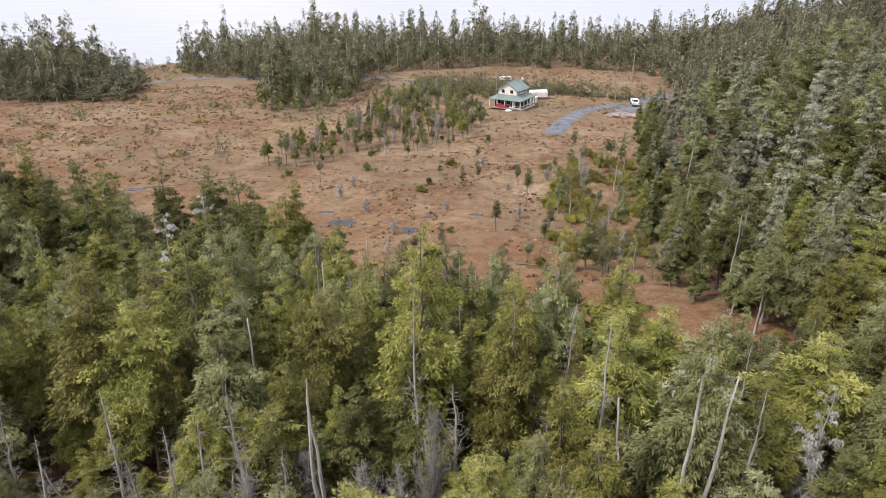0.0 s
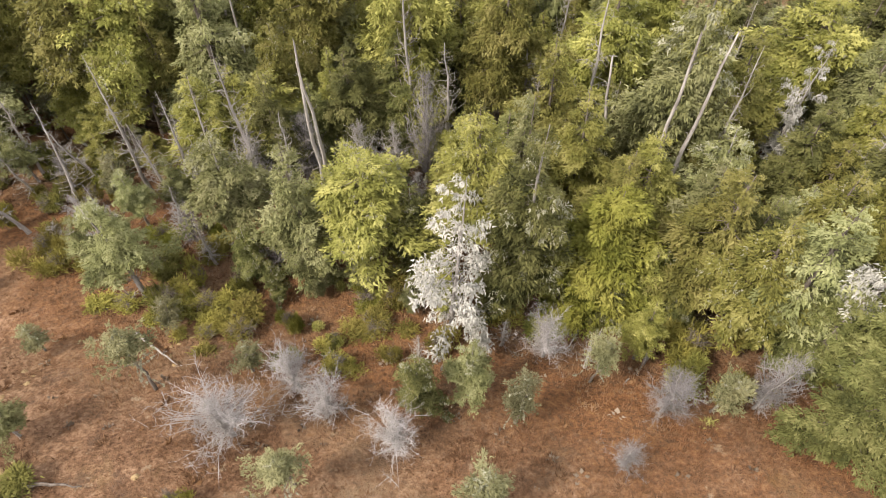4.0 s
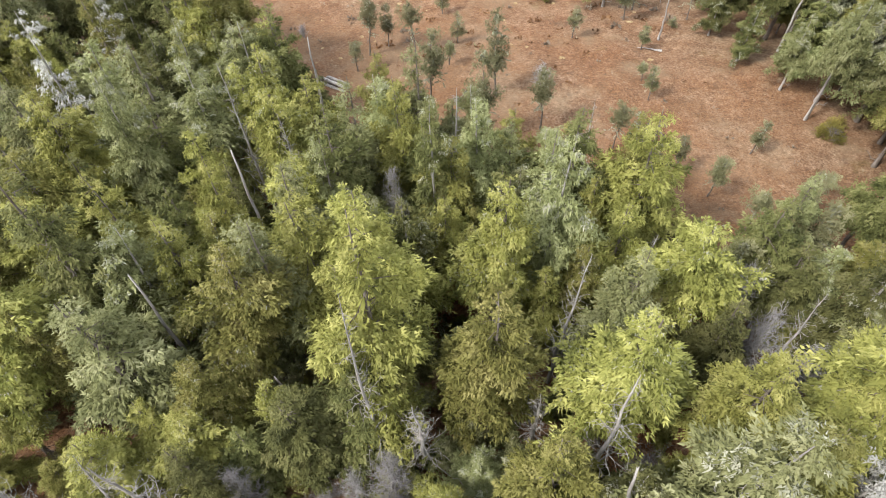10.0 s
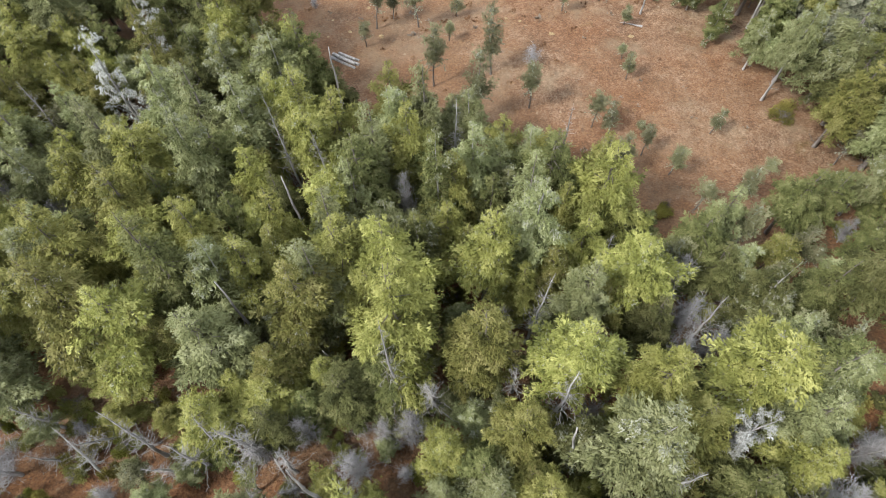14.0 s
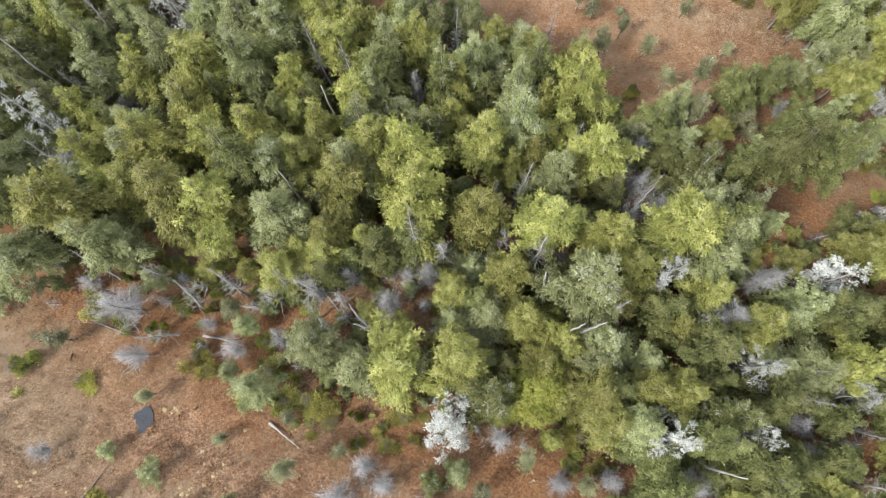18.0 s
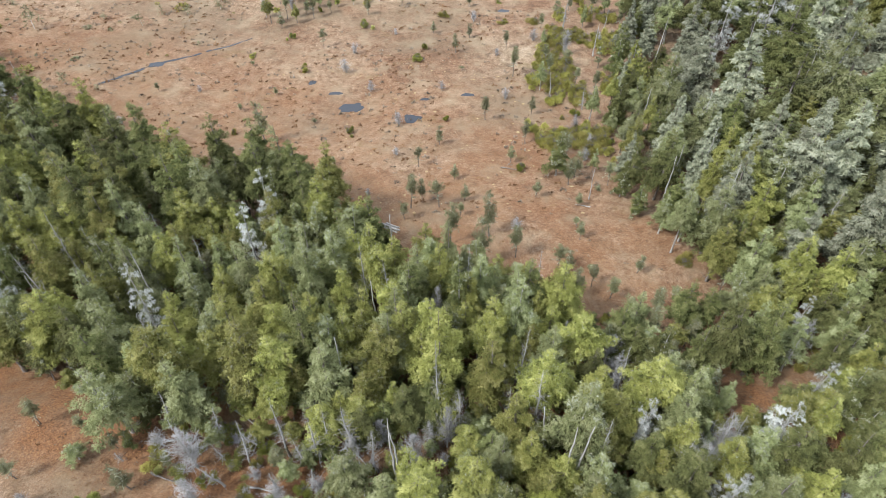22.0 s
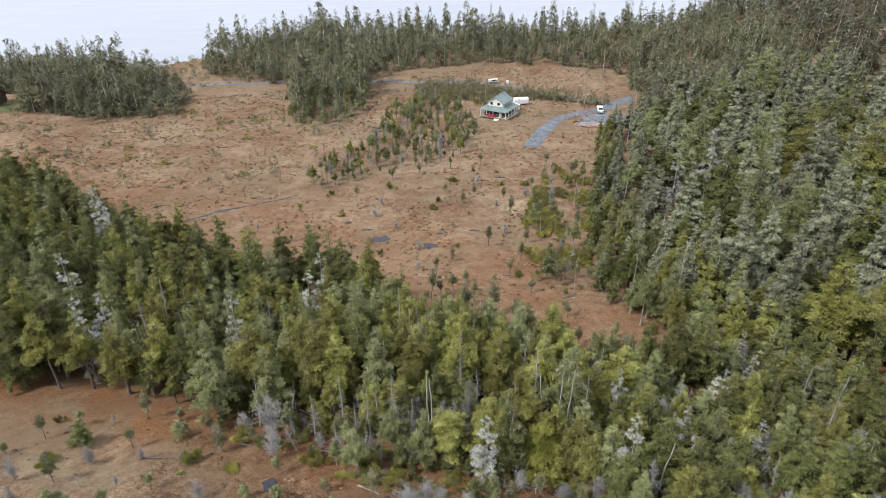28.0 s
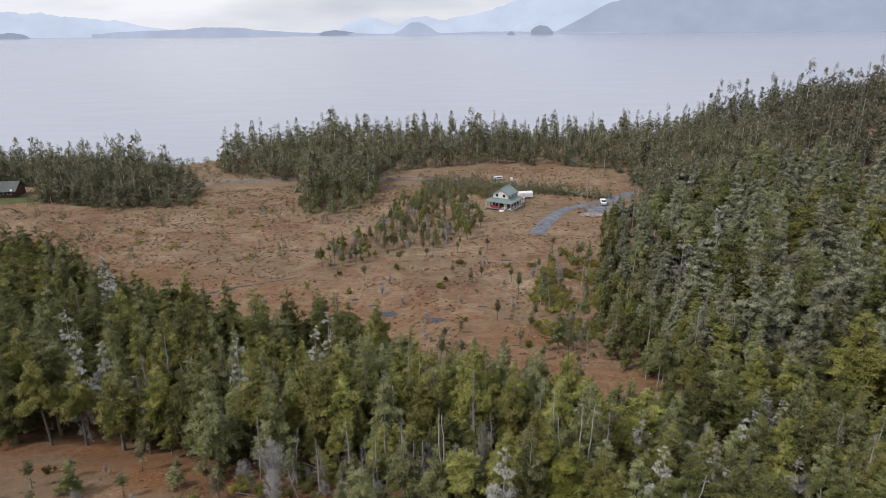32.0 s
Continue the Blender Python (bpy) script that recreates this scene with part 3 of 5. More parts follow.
def lichen_tufts(a, b, seed, each=3, size=0.24, down=0.5):
    """Hanging lichen along branch pieces."""
    rng = np.random.default_rng(seed)
    t = rng.random((len(a), each, 1))
    p = (a[:, None] + (b - a)[:, None] * t).reshape(-1, 3)
    d = unit(rng.normal(0, 0.8, p.shape) + [0, 0, -down])
    s = unit(np.cross(d, rng.normal(0, 1, p.shape)))
    ln = size * rng.uniform(0.5, 1.4, (len(p), 1))
    return fans(p, d, s, ln, ln * 0.2, 3, 0.9)


def bush_leaves(seed, r, h, count, size):
    """A low spreading shrub: leafy lobes of uneven height beside one another."""
    rng = np.random.default_rng(seed)
    lobes = rng.integers(4, 8)
    mid = np.stack([rng.normal(0, 0.42 * r, lobes), rng.normal(0, 0.42 * r, lobes), rng.uniform(0.1, 0.55, lobes) * h], 1)
    wide = rng.uniform(0.22, 0.5, lobes) * r
    which = rng.integers(0, lobes, count)
    d = unit(rng.normal(0, 1, (count, 3)))
    d[:, 2] = np.abs(d[:, 2]) * 0.9
    p = mid[which] + d * wide[which][:, None] * rng.uniform(0.35, 1.1, (count, 1))
    p[:, 2] = np.maximum(p[:, 2], 0.02)
    return tufts(rng, p, unit(d + [0, 0, 0.25]), size, 5, 0.6, 0.16)


MESHES = {}


def part_mesh(key, mat, make):
    if key not in MESHES:
        v, f = make()
        me = quick_mesh(key.split("/")[0], v, f)
        me.materials.append(mat)
        MESHES[key] = me
    return MESHES[key]


FINE = ("lichen", "twig_crown", "limb_work", "leafage", "stem")


def plant(name, label, category, parts, group=""):
    """A standing plant: an Empty at its foot with its part meshes. parts: (name, mesh, label)."""
    ob = new(name)
    ob.empty_display_size = 0.3
    tagged(ob, label, category, group)
    for pname, me, plabel in parts:
        p = new(pname, me)
        p.parent = ob
        tagged(p, plabel, kind="stuff" if pname in FINE else "")
    return ob


def set_down(ob, x, y, turn=0.0, scale=(1, 1, 1), tilt=0.0, sink=0.05):
    ob.matrix_basis = Matrix.LocRotScale((x, y, ground_z(x, y) - sink), Euler((tilt * math.sin(turn * 3), tilt * math.cos(turn * 5), turn)), scale)
    return ob


# one pattern of each sort, and copies that share its meshes
PATTERNS = {}


def pattern(key, make):
    if key not in PATTERNS:
        PATTERNS[key] = [make(), False]
    return PATTERNS[key]


def stand(key, make, x, y, turn, scale, tilt=0.0):
    """Sets the pattern itself down the first time, then copies of it."""
    p = pattern(key, make)
    ob = p[0] if not p[1] else copy_thing(p[0], Matrix())
    p[1] = True
    return set_down(ob, x, y, turn, scale, tilt)


def cedar(v, near):
    h, r, n = 10.0, 1.95, 92
    mat = (CEDAR, CEDAR, CEDAR_PALE)[v % 3]
    foot, power = (0.3, 0.42, 0.22, 0.5, 0.35)[v % 5], (0.72, 0.9, 0.8, 0.64)[v % 4]
    shape = (v, h, r, foot, n)
    return plant(("yellow_cedar", "red_cedar", "pale_cedar")[v % 3], "olive-green yellow cedar with drooping sprays" if mat is CEDAR else "pale yellow-green cedar with drooping sprays", "tree", [
        ("trunk", part_mesh(f"trunk/c{v}", BARK, lambda: joined(trunk(v, h, 0.17, 34, 1.0, 0.06), crown_wood(v, h, r, foot, n, 0.25, power, 0.3))), "grey-brown bark with dead stubs"),
        ("crown", part_mesh(f"crown/c{v}", mat, lambda: conifer_crown(*shape, 0.17, 36, 0.3, power, 0.4, 0.05, 0.36)), "")] + ([
        ("lichen", part_mesh(f"lichen/c{v}", LICHEN, lambda: crown_lichen(*shape, 8, 0.3, power, 0.4, 0.05, 0.36, 0.3, 0.0, 0.45, 0.12, 3)), "thin grey-green lichen on the twigs")] if v % 2 else []), "bog forest trees")


def lime_cedar():
    return plant("lime_cedar", "dense bright lime-green young cedar", "tree", [
        ("trunk", part_mesh("trunk/l", BARK, lambda: trunk(9, 6.5, 0.13, 8, 0.5, 0.05)), ""),
        ("crown", part_mesh("crown/l", LIME, lambda: conifer_crown(9, 6.5, 2.3, 0.04, 190, 0.17, 30, 0.2, 0.5, 0.12, 0.05, 0.4)), "")], "bog forest trees")


def hemlock(v, near):
    foot = (0.14, 0.26, 0.34)[v % 3]
    return plant("mountain_hemlock", "dark green hemlock with layered branches", "tree", [
        ("trunk", part_mesh(f"trunk/h{v}", BARK, lambda: joined(trunk(v + 20, 10, 0.16, 26, 0.9, 0.05), crown_wood(v + 20, 10, 2.0, foot, 95, 0.34, 0.75, 0.4))), ""),
        ("crown", part_mesh(f"crown/h{v}", HEMLOCK, lambda: conifer_crown(v + 20, 10, 2.0, foot, 95, 0.17, 35, 0.36, (0.9, 0.75)[v % 2], 0.4, 0.05, 0.32)), "")], "bog forest trees")


def mossy(v, near):
    foot = (0.3, 0.2, 0.4)[v % 3]
    shape = (v + 40, 10, 1.9, foot, 84)
    return plant("lichen_draped_hemlock", "hemlock hung with pale green beard lichen", "tree", [
        ("trunk", part_mesh(f"trunk/m{v}", DEADWOOD, lambda: trunk(v + 40, 10, 0.16, 34, 1.0, 0.05)), "pale lichened bark"),
        ("crown", part_mesh(f"crown/m{v}", HEMLOCK if v % 3 == 1 else CEDAR_PALE, lambda: conifer_crown(*shape, 0.17, 32, 0.32, 0.65, 0.45, 0.05, 0.36)), ""),
        ("lichen", part_mesh(f"lichen/m{v}", LICHEN, lambda: crown_lichen(*shape, 24, 0.32, 0.65, 0.45, 0.05, 0.36, 0.3, (0.5, 0.15, 0.62)[v % 3], (0.55, 0.4, 0.65)[v % 3], 0.15, 6, 0.72)), "pale grey-green beard lichen")], "bog forest trees")


def white_tree(v):
    shape = (v + 60, 10, 1.75, 0.12, 62)
    return plant("white_lichen_tree", "dead tree thickly crusted with white lichen", "dead tree", [
        ("trunk", part_mesh(f"trunk/w{v}", DEADWOOD, lambda: trunk(v + 60, 10, 0.13, 20, 0.7, 0.04)), ""),
        ("limb_work", part_mesh(f"limb_work/w{v}", DEADWOOD, lambda: crown_wood(*shape, 0.3, 0.7, 0.5)), "bare curling branches"),
        ("lichen", part_mesh(f"lichen/w{v}", LICHEN_WHITE, lambda: crown_lichen(*shape, 20, 0.3, 0.7, 0.5, 0.05, 0.34, 0.5, 0.0, 1.1, 0.18, 6)), "white crusty lichen")], "dead trees")


def grey_tree(v, ball=False):
    return plant("leafless_grey_bush" if ball else "leafless_grey_tree", "leafless bush of fine silvery grey twigs" if ball else "leafless small tree of fine silvery grey twigs", "bush" if ball else "tree", [
        ("stem", part_mesh(f"stem/g{v}{ball}", DEADWOOD, lambda: trunk(v + 80, 4, 0.07, 10, 0.9, 0.05, crook=0.05)), ""),
        ("twig_crown", part_mesh(f"twig_crown/g{v}{ball}", TWIG, lambda: twig_cloud(v + 80, 4.2, 1.5, 1100, 0.1, ball)), "fine silvery twigs")], "grey bushes")


def snag(v, broken):
    return plant("broken_snag" if broken else "dead_snag", "bleached dead trunk with a broken top" if broken else "bleached dead tree with twisted bare branches", "snag", [
        ("trunk", part_mesh(f"trunk/s{v}{broken}", DEADWOOD, lambda: trunk(v + 100, 10, 0.13 if broken else 0.14, 12 if broken else 84, 0.5 if broken else 1.8, 0.2, 0.8 if broken else 1.0, 8, 0, 0.03)), "")], "dead snags")


def pine(v):
    """A shore pine: thin stem, bare below, with tufts in the upper half."""
    a, b = limb_points(v + 120, 5, 1.1, 0.35, 22, 4)
    return plant("shore_pine", "stunted shore pine with a tufted top and lichened lower limbs", "tree", [
        ("trunk", part_mesh(f"trunk/p{v}", BARK, lambda: joined(trunk(v + 120, 5, 0.085, 16, 0.8, 0.15, crook=0.06), spikes(a, b, 0.014))), "thin crooked grey stem"),
        ("crown", part_mesh(f"crown/p{v}", PINE, lambda: conifer_crown(v + 120, 5, 0.85, (0.5, 0.35, 0.62, 0.25)[v % 4], 40, 0.14, 18, 0.05, 0.3, 0.6, 0.3, 0.42, -0.1)), "dark tufts of needles"),
        ("lichen", part_mesh(f"lichen/p{v}", LICHEN, lambda: lichen_tufts(a, b, v, 7, 0.12)), "grey lichen on the lower limbs")], "shore pines")


def shrub(v):
    mat = (SHRUB, LIME, SHRUB, CEDAR)[v % 4]
    return plant("bog_shrub", ("yellow-green low evergreen shrub", "bright lime-green low shrub", "yellow-green low evergreen shrub", "olive-green spreading cedar seedling")[v % 4], "shrub", [
        ("stem", part_mesh(f"stem/b{v}", BARK, lambda: twig_cloud(v + 140, 0.7, 0.6, 60, 0.05, True)), ""),
        ("leafage", part_mesh(f"leafage/b{v}", mat, lambda: bush_leaves(v, 0.95, 0.8, 900, 0.13)), "")], "bog shrubs")


def tall_tree(v, near):
    """A big old forest tree of the far side: a tall broad spire, greyed with lichen towards its tip."""
    foot, n = (0.1, 0.2, 0.15)[v % 3], 170
    green = v % 4 == 3
    shape = (v + 160, 20, 3.3, foot, n)
    power = (1.0, 0.88, 1.1)[v % 3]
    parts = [("trunk", part_mesh(f"trunk/t{v}", BARK, lambda: joined(trunk(v + 160, 20, 0.34, 26, 1.9, 0.06), crown_wood(*shape, 0.3, power, 0.4))), ""),
             ("crown", part_mesh(f"crown/t{v}", HEMLOCK if green else SPRUCE, lambda: conifer_crown(*shape, 0.4, 14, 0.42, power, 0.4, 0.05, 0.3, 0.4, False, 0.7)), "")]
    if not green:
        parts.append(("lichen", part_mesh(f"lichen/t{v}", LICHEN, lambda: crown_lichen(*shape, 10, 0.42, power, 0.4, 0.05, 0.3, 0.4, (0.3, 0.05, 0.5)[v % 3], (0.3, 0.2, 0.42)[v % 3], 0.3, 5)), "pale grey-green beard lichen"))
    return plant("old_forest_hemlock", "tall dark green forest hemlock" if green else "tall old hemlock greyed by hanging lichen", "tree", parts, "old forest trees")


MAKERS = {"cedar": cedar, "hemlock": hemlock, "mossy": mossy, "tall": tall_tree}
BASE_H = {"cedar": 10.0, "hemlock": 10.0, "mossy": 10.0, "tall": 20.0, "white": 10.0, "grey": 4.2, "bush": 4.2, "snag": 10.0, "broken": 8.0, "pine": 5.0, "shrub": 0.8}
BASE_R = {"cedar": 2.0, "hemlock": 1.9, "mossy": 1.9, "tall": 3.5, "white": 1.9, "grey": 1.6, "bush": 1.6, "snag": 1.0, "broken": 1.0, "pine": 1.0, "shrub": 0.9}
TAKEN = [(-6.9, 57.4, 4.5), (-6.2, 54.6, 3.5), (-5.4, 51.8, 2.5)]


def grow(kind, x, y, h, r, k, near=True, tilt=0.03):
    """One plant of a kind at (x, y), h high and r in radius; k picks the variant and the turn."""
    sz, sx = h / BASE_H[kind], (r or 1.0) / BASE_R[kind]
    turn = (k * 2.39996) % math.tau
    if kind in MAKERS:
        v = k % 6
        stand(f"{kind}{v}", lambda: MAKERS[kind](v, near), x, y, turn, (sx, sx, sz), tilt)
    elif kind == "white":
        stand(f"white{k % 3}", lambda: white_tree(k % 3), x, y, turn, (sx, sx, sz), tilt)
    elif kind in ("grey", "bush"):
        stand(f"{kind}{k % 4}", lambda: grey_tree(k % 4, kind == "bush"), x, y, turn, (sx, sx, sz), tilt)
    elif kind in ("snag", "broken"):
        stand(f"{kind}{k % 5}", lambda: snag(k % 5, kind == "broken"), x, y, turn, (min(max(0.7, sx), sz + 0.2), min(max(0.7, sx), sz + 0.2), sz), tilt * 1.6)
    elif kind == "pine":
        stand(f"pine{k % 6}", lambda: pine(k % 6), x, y, turn, (sx, sx, sz), tilt * 2.5)
    elif kind == "shrub":
        stand(f"shrub{k % 8}", lambda: shrub(k % 8), x, y, turn, (sx, sx, sz), 0)
    TAKEN.append((x, y, r))


def inside(x, y, poly):
    hit = False
    for (ax, ay), (bx, by) in zip(poly, poly[1:] + poly[:1]):
        if (ay > y) != (by > y) and x < (bx - ax) * (y - ay) / (by - ay) + ax:
            hit = not hit
    return hit


def scatter(poly, gap, seed, clear=0.62, holes=(), tries=30):
    """Places inside a polygon, at least about gap apart, clear of what stands already and of the holes."""
    rng = random.Random(seed)
    xs, ys = [p[0] for p in poly], [p[1] for p in poly]
    area = (max(xs) - min(xs)) * (max(ys) - min(ys))
    cell, grid, out = gap, {}, []
    near = [t for t in TAKEN if min(xs) - 4 < t[0] < max(xs) + 4 and min(ys) - 4 < t[1] < max(ys) + 4]
    for _ in range(int(area / gap / gap * tries / 8)):
        x, y = rng.uniform(min(xs), max(xs)), rng.uniform(min(ys), max(ys))
        if not inside(x, y, poly) or any(inside(x, y, hole) for hole in holes):
            continue
        i, j = int(x // cell), int(y // cell)
        if any((x - a) ** 2 + (y - b) ** 2 < gap * gap for di in (-1, 0, 1) for dj in (-1, 0, 1) for a, b in grid.get((i + di, j + dj), ())):
            continue
        if any((x - a) ** 2 + (y - b) ** 2 < (clear * (c + gap * 0.5)) ** 2 for a, b, c in near):
            continue
        grid.setdefault((i, j), []).append((x, y))
        out.append((x, y))
    return out


# ---- the bog forest: trees that can be told apart, as (x, y, height, radius) ----
CEDARS_A = [(-1.1, 27.0, 15, 2.3), (-17.7, 28.2, 13, 2.7), (-22.7, 25.6, 11, 2.3), (-25.2, 27.9, 13, 2.4), (-7.9, 33.9, 13, 1.4), (-4.7, 33.9, 12, 1.9), (-1.4, 31.6, 13, 2.4), (-9.5, 31.4, 11, 2), (-10.7, 27.0, 11, 2.5), (-6.1, 28.8, 11, 2.1), (3.4, 26.3, 12, 2), (-4.0, 36.8, 11, 1.6), (-10.4, 39.3, 11, 1.7), (8.0, 25.1, 11, 2.5), (9.2, 29.3, 10, 2), (12.6, 30.6, 10, 2), (12.4, 24.3, 10, 1.9), (20.1, 23.7, 10, 2), (5.2, 21.7, 9, 1.7), (1.8, 16.3, 9, 2.1), (-5.2, 16.0, 8, 1.7), (-2.8, 16.2, 7, 2.2), (13.4, 21.6, 9, 2), (24.1, 14.9, 8, 2)]
CEDARS_B = [(10.1, 13.7, 8, 2), (13.7, 13.9, 8, 1.6), (12.4, 11.4, 8, 2), (17.3, 24.6, 10, 2.5), (6.0, 18.6, 8, 1.7), (3.7, 19.2, 8, 1.6), (-2.6, 18.0, 6, 1.2), (-4.9, 25.5, 7, 1.1), (-33.5, 43.0, 13, 2.2), (-17.3, 40.2, 13, 2.2), (-18.2, 36.5, 12, 2.2), (-3.0, 41.1, 12, 2), (-0.2, 41.6, 12, 2), (18.6, 20.2, 8, 1.7), (10.2, 15.7, 7, 1.7), (-7.3, 25.4, 8, 1.2), (-13.8, 27.9, 9, 1.4), (-32.1, 32.9, 12, 2.3), (26.9, 15.0, 8, 1.8), (21.5, 17.6, 8, 1.7)]
MOSSY = [(6.3, 33.0, 14, 1.8), (1.3, 37.1, 13, 1.7), (3.9, 39.4, 12, 1.6), (10.2, 20.7, 12.5, 2.4), (3.1, 13.9, 10, 1.7), (-13.7, 38.9, 14, 1.6), (24.6, 18.9, 8, 1.6), (18.1, 11.9, 9, 1.8), (-8.4, 17.9, 7, 1.7), (1.1, 9.2, 3.5, 0.8), (-0.6, 8.7, 4, 0.8), (-12.1, 14.8, 6, 1.4), (-29.0, 25.1, 11, 2.2), (17.1, 69.0, 8, 1.6), (28.8, 51.0, 12, 1.4)]
HEMLOCKS = [(-13.3, 30.5, 15, 2.6), (17.6, 16.0, 9, 2.2), (19.4, 8.6, 8, 2), (-7.4, 22.9, 7, 1.4), (-5.8, 23.9, 6, 1.3), (25.8, 29.7, 12, 2), (29.3, 30.2, 13, 2.2), (26.3, 18.1, 9, 2), (24.9, 37.2, 9, 1.6)]
GREYS = [(-0.4, 22.4, 8, 1.4), (19.8, 18.2, 7, 2.1), (22.6, 20.7, 8, 1.5), (15.1, 8.1, 6, 1.6), (-1.0, 38.4, 9, 1.2), (16.4, 32.1, 6, 1.7), (22.0, 5.4, 5, 1.6), (-3.2, 20.6, 6, 1.6), (-21.1, 17.7, 5, 1.6), (-22.0, 21.1, 7, 2.4), (-8.4, 21.6, 5, 1.2)]
GREY_BUSHES = [(7.5, 8.3, 3, 1.3), (-6.7, 7.8, 3.4, 2), (-4.9, 9.8, 3.2, 1.4), (-3.7, 8.6, 3, 1.3), (10.6, 8.4, 4, 1.2)]
WHITES = [(0.6, 12.3, 9.0, 1.75), (-28.9, 35.1, 15, 2), (27.1, 20.6, 9, 1.9), (20.7, 15.0, 8, 1.5), (27.2, 13.1, 7, 1.4)]
SNAGS = [(7.0, 23.0, 11, 1), (-1.0, 24.2, 13, 0.8), (0.9, 24.1, 8, 1), (11.9, 19.2, 10, 0.8), (6.5, 28.6, 11, 0.8), (-14.2, 22.0, 8, 0.8), (-8.5, 21.9, 9, 1), (-11.4, 21.2, 7, 0.8), (-8.4, 40.9, 14, 0.8), (15.8, 27.5, 8, 0.8), (10.8, 44.6, 8, 0.7)]
BROKEN = [(-7.2, 34.9, 12, 1), (-4.7, 18.8, 10, 1), (-4.2, 18.8, 10, 1), (8.9, 17.9, 11, 1), (9.5, 17.9, 11, 1), (7.6, 20.5, 8, 1), (20.8, 62.8, 6, 0.7), (30.0, 60.0, 9, 1), (31.5, 62.0, 10, 1)]
PINES = [(-4.2, 61.8, 6), (-2.6, 63.1, 4), (-0.3, 61.7, 5), (3.4, 63.0, 3), (1.0, 53.8, 7), (6.1, 55.0, 7), (9.1, 51.1, 6), (4.5, 49.6, 8), (-5.0, 59.2, 3), (0.2, 78.6, 3.5), (13.4, 63.5, 3), (17.8, 53.9, 3), (8.0, 86.1, 5), (10.8, 72.9, 3), (14.1, 48.7, 4), (15.3, 47.9, 4), (19.5, 43.5, 4), (23.7, 47.6, 3), (17.7, 45.6, 3.5), (23.8, 40.1, 5), (20.3, 39.6, 4), (13.3, 43.4, 5), (15.4, 43.2, 5), (18.5, 66.4, 5), (19.2, 73.1, 5), (19.8, 68.5, 5), (-3.1, 72.4, 3.5), (-27.7, 80.8, 8), (13.7, 78.4, 4), (18.9, 61.2, 2.5), (14.2, 100.7, 6)]

for kind, rows in (("cedar", CEDARS_A + CEDARS_B), ("mossy", MOSSY), ("hemlock", HEMLOCKS), ("grey", GREYS), ("bush", GREY_BUSHES), ("white", WHITES), ("snag", SNAGS), ("broken", BROKEN)):
    for k, (x, y, h, r) in enumerate(rows):
        grow(kind, x, y, h, r * (0.95 if kind in MAKERS else 1.0), k)
set_down(lime_cedar(), 6.5, 14.3)
TAKEN.append((6.5, 14.3, 2.2))
for k, (x, y, h) in enumerate(PINES):
    grow("pine", x, y, h, 0.3 + h * 0.09, k)


def mixed(places, seed, kinds, h_lo, h_hi, near, rf=0.175, tilt=0.03, edge=None):
    """Plants at the places, of kinds by weight."""
    rng = random.Random(seed)
    names, weights = zip(*kinds)
    for k, (x, y) in enumerate(places):
        kind = rng.choices(names, weights)[0]
        h = rng.uniform(h_lo, h_hi)
        if edge:
            h *= min(1.0, 0.5 + 0.022 * max(0.0, x - edge(y)))
        if kind in ("shrub", "bush"):
            h = rng.uniform(0.5, 1.5) if kind == "shrub" else rng.uniform(1.5, 3.5)
        if kind == "pine":
            h = min(h, rng.uniform(3, 7))
        if kind == "grey":
            h = min(h, rng.uniform(3, 7))
        r = {"shrub": rng.uniform(0.5, 1.35), "bush": h * 0.45, "snag": 1, "broken": 1, "white": h * 0.17, "pine": 0.3 + h * 0.09, "grey": h * 0.28, "tall": h * rng.uniform(0.17, 0.21)}.get(kind, h * rf * rng.uniform(0.85, 1.2))
        grow(kind, x, y, h, r, rng.randrange(1000), near, tilt)


CLEARING_SMALL = [(26.4, 31.5), (31, 32), (34, 27.5), (30.8, 25), (25.7, 24.8), (24.2, 27)]
CLEARING = [(-6, 56), (2, 50), (8, 46), (13, 41), (15, 36.5), (21, 35), (27, 37), (30.5, 43), (27.3, 50), (24.7, 57), (22.4, 61), (24, 69), (25, 88), (20, 110), (-40, 110), (-60, 88), (-44, 76), (-28, 70), (-12, 62), (-9, 58)]
# the belt of trees under the first part of the flight
BELT = [(-42, 33), (-33, 29), (-24, 25), (-16, 23.5), (-9, 22), (-6, 15), (4, 14.5), (10.5, 12), (12, 3), (40, 0), (46, 22), (44, 38), (31, 42), (27, 36.5), (16, 35), (13, 40), (6, 45), (-4, 52), (-12, 57), (-26, 60), (-48, 52)]
BELT_BACK = [(-44, 34), (-33, 30), (-24, 28), (-15, 27.5), (-4, 29), (8, 32), (13, 34), (12, 39), (6, 44.5), (-4, 51), (-9, 54), (-15, 57), (-26, 59), (-48, 51)]
mixed(scatter(BELT_BACK, 2.3, 10, 0.55), 5, [("cedar", 58), ("hemlock", 18), ("mossy", 14), ("snag", 5), ("broken", 3), ("white", 2.5)], 8, 13, True)
BELT_EAST = [(13, 4), (40, -2), (48, 22), (44, 40), (31, 42), (27, 36.5), (16, 35), (13, 31), (14, 18)]
mixed(scatter(BELT_EAST, 2.2, 9, 0.55, [CLEARING_SMALL]), 6, [("cedar", 26), ("hemlock", 42), ("mossy", 14), ("grey", 9), ("pine", 6), ("snag", 5), ("broken", 2), ("white", 4)], 5, 9.5, True)
mixed(scatter(BELT, 1.75, 11, 0.5, [CLEARING_SMALL]), 1, [("cedar", 34), ("hemlock", 16), ("mossy", 8), ("pine", 5), ("grey", 7), ("snag", 10), ("broken", 3), ("shrub", 24)], 3.0, 7.5, True, 0.22)
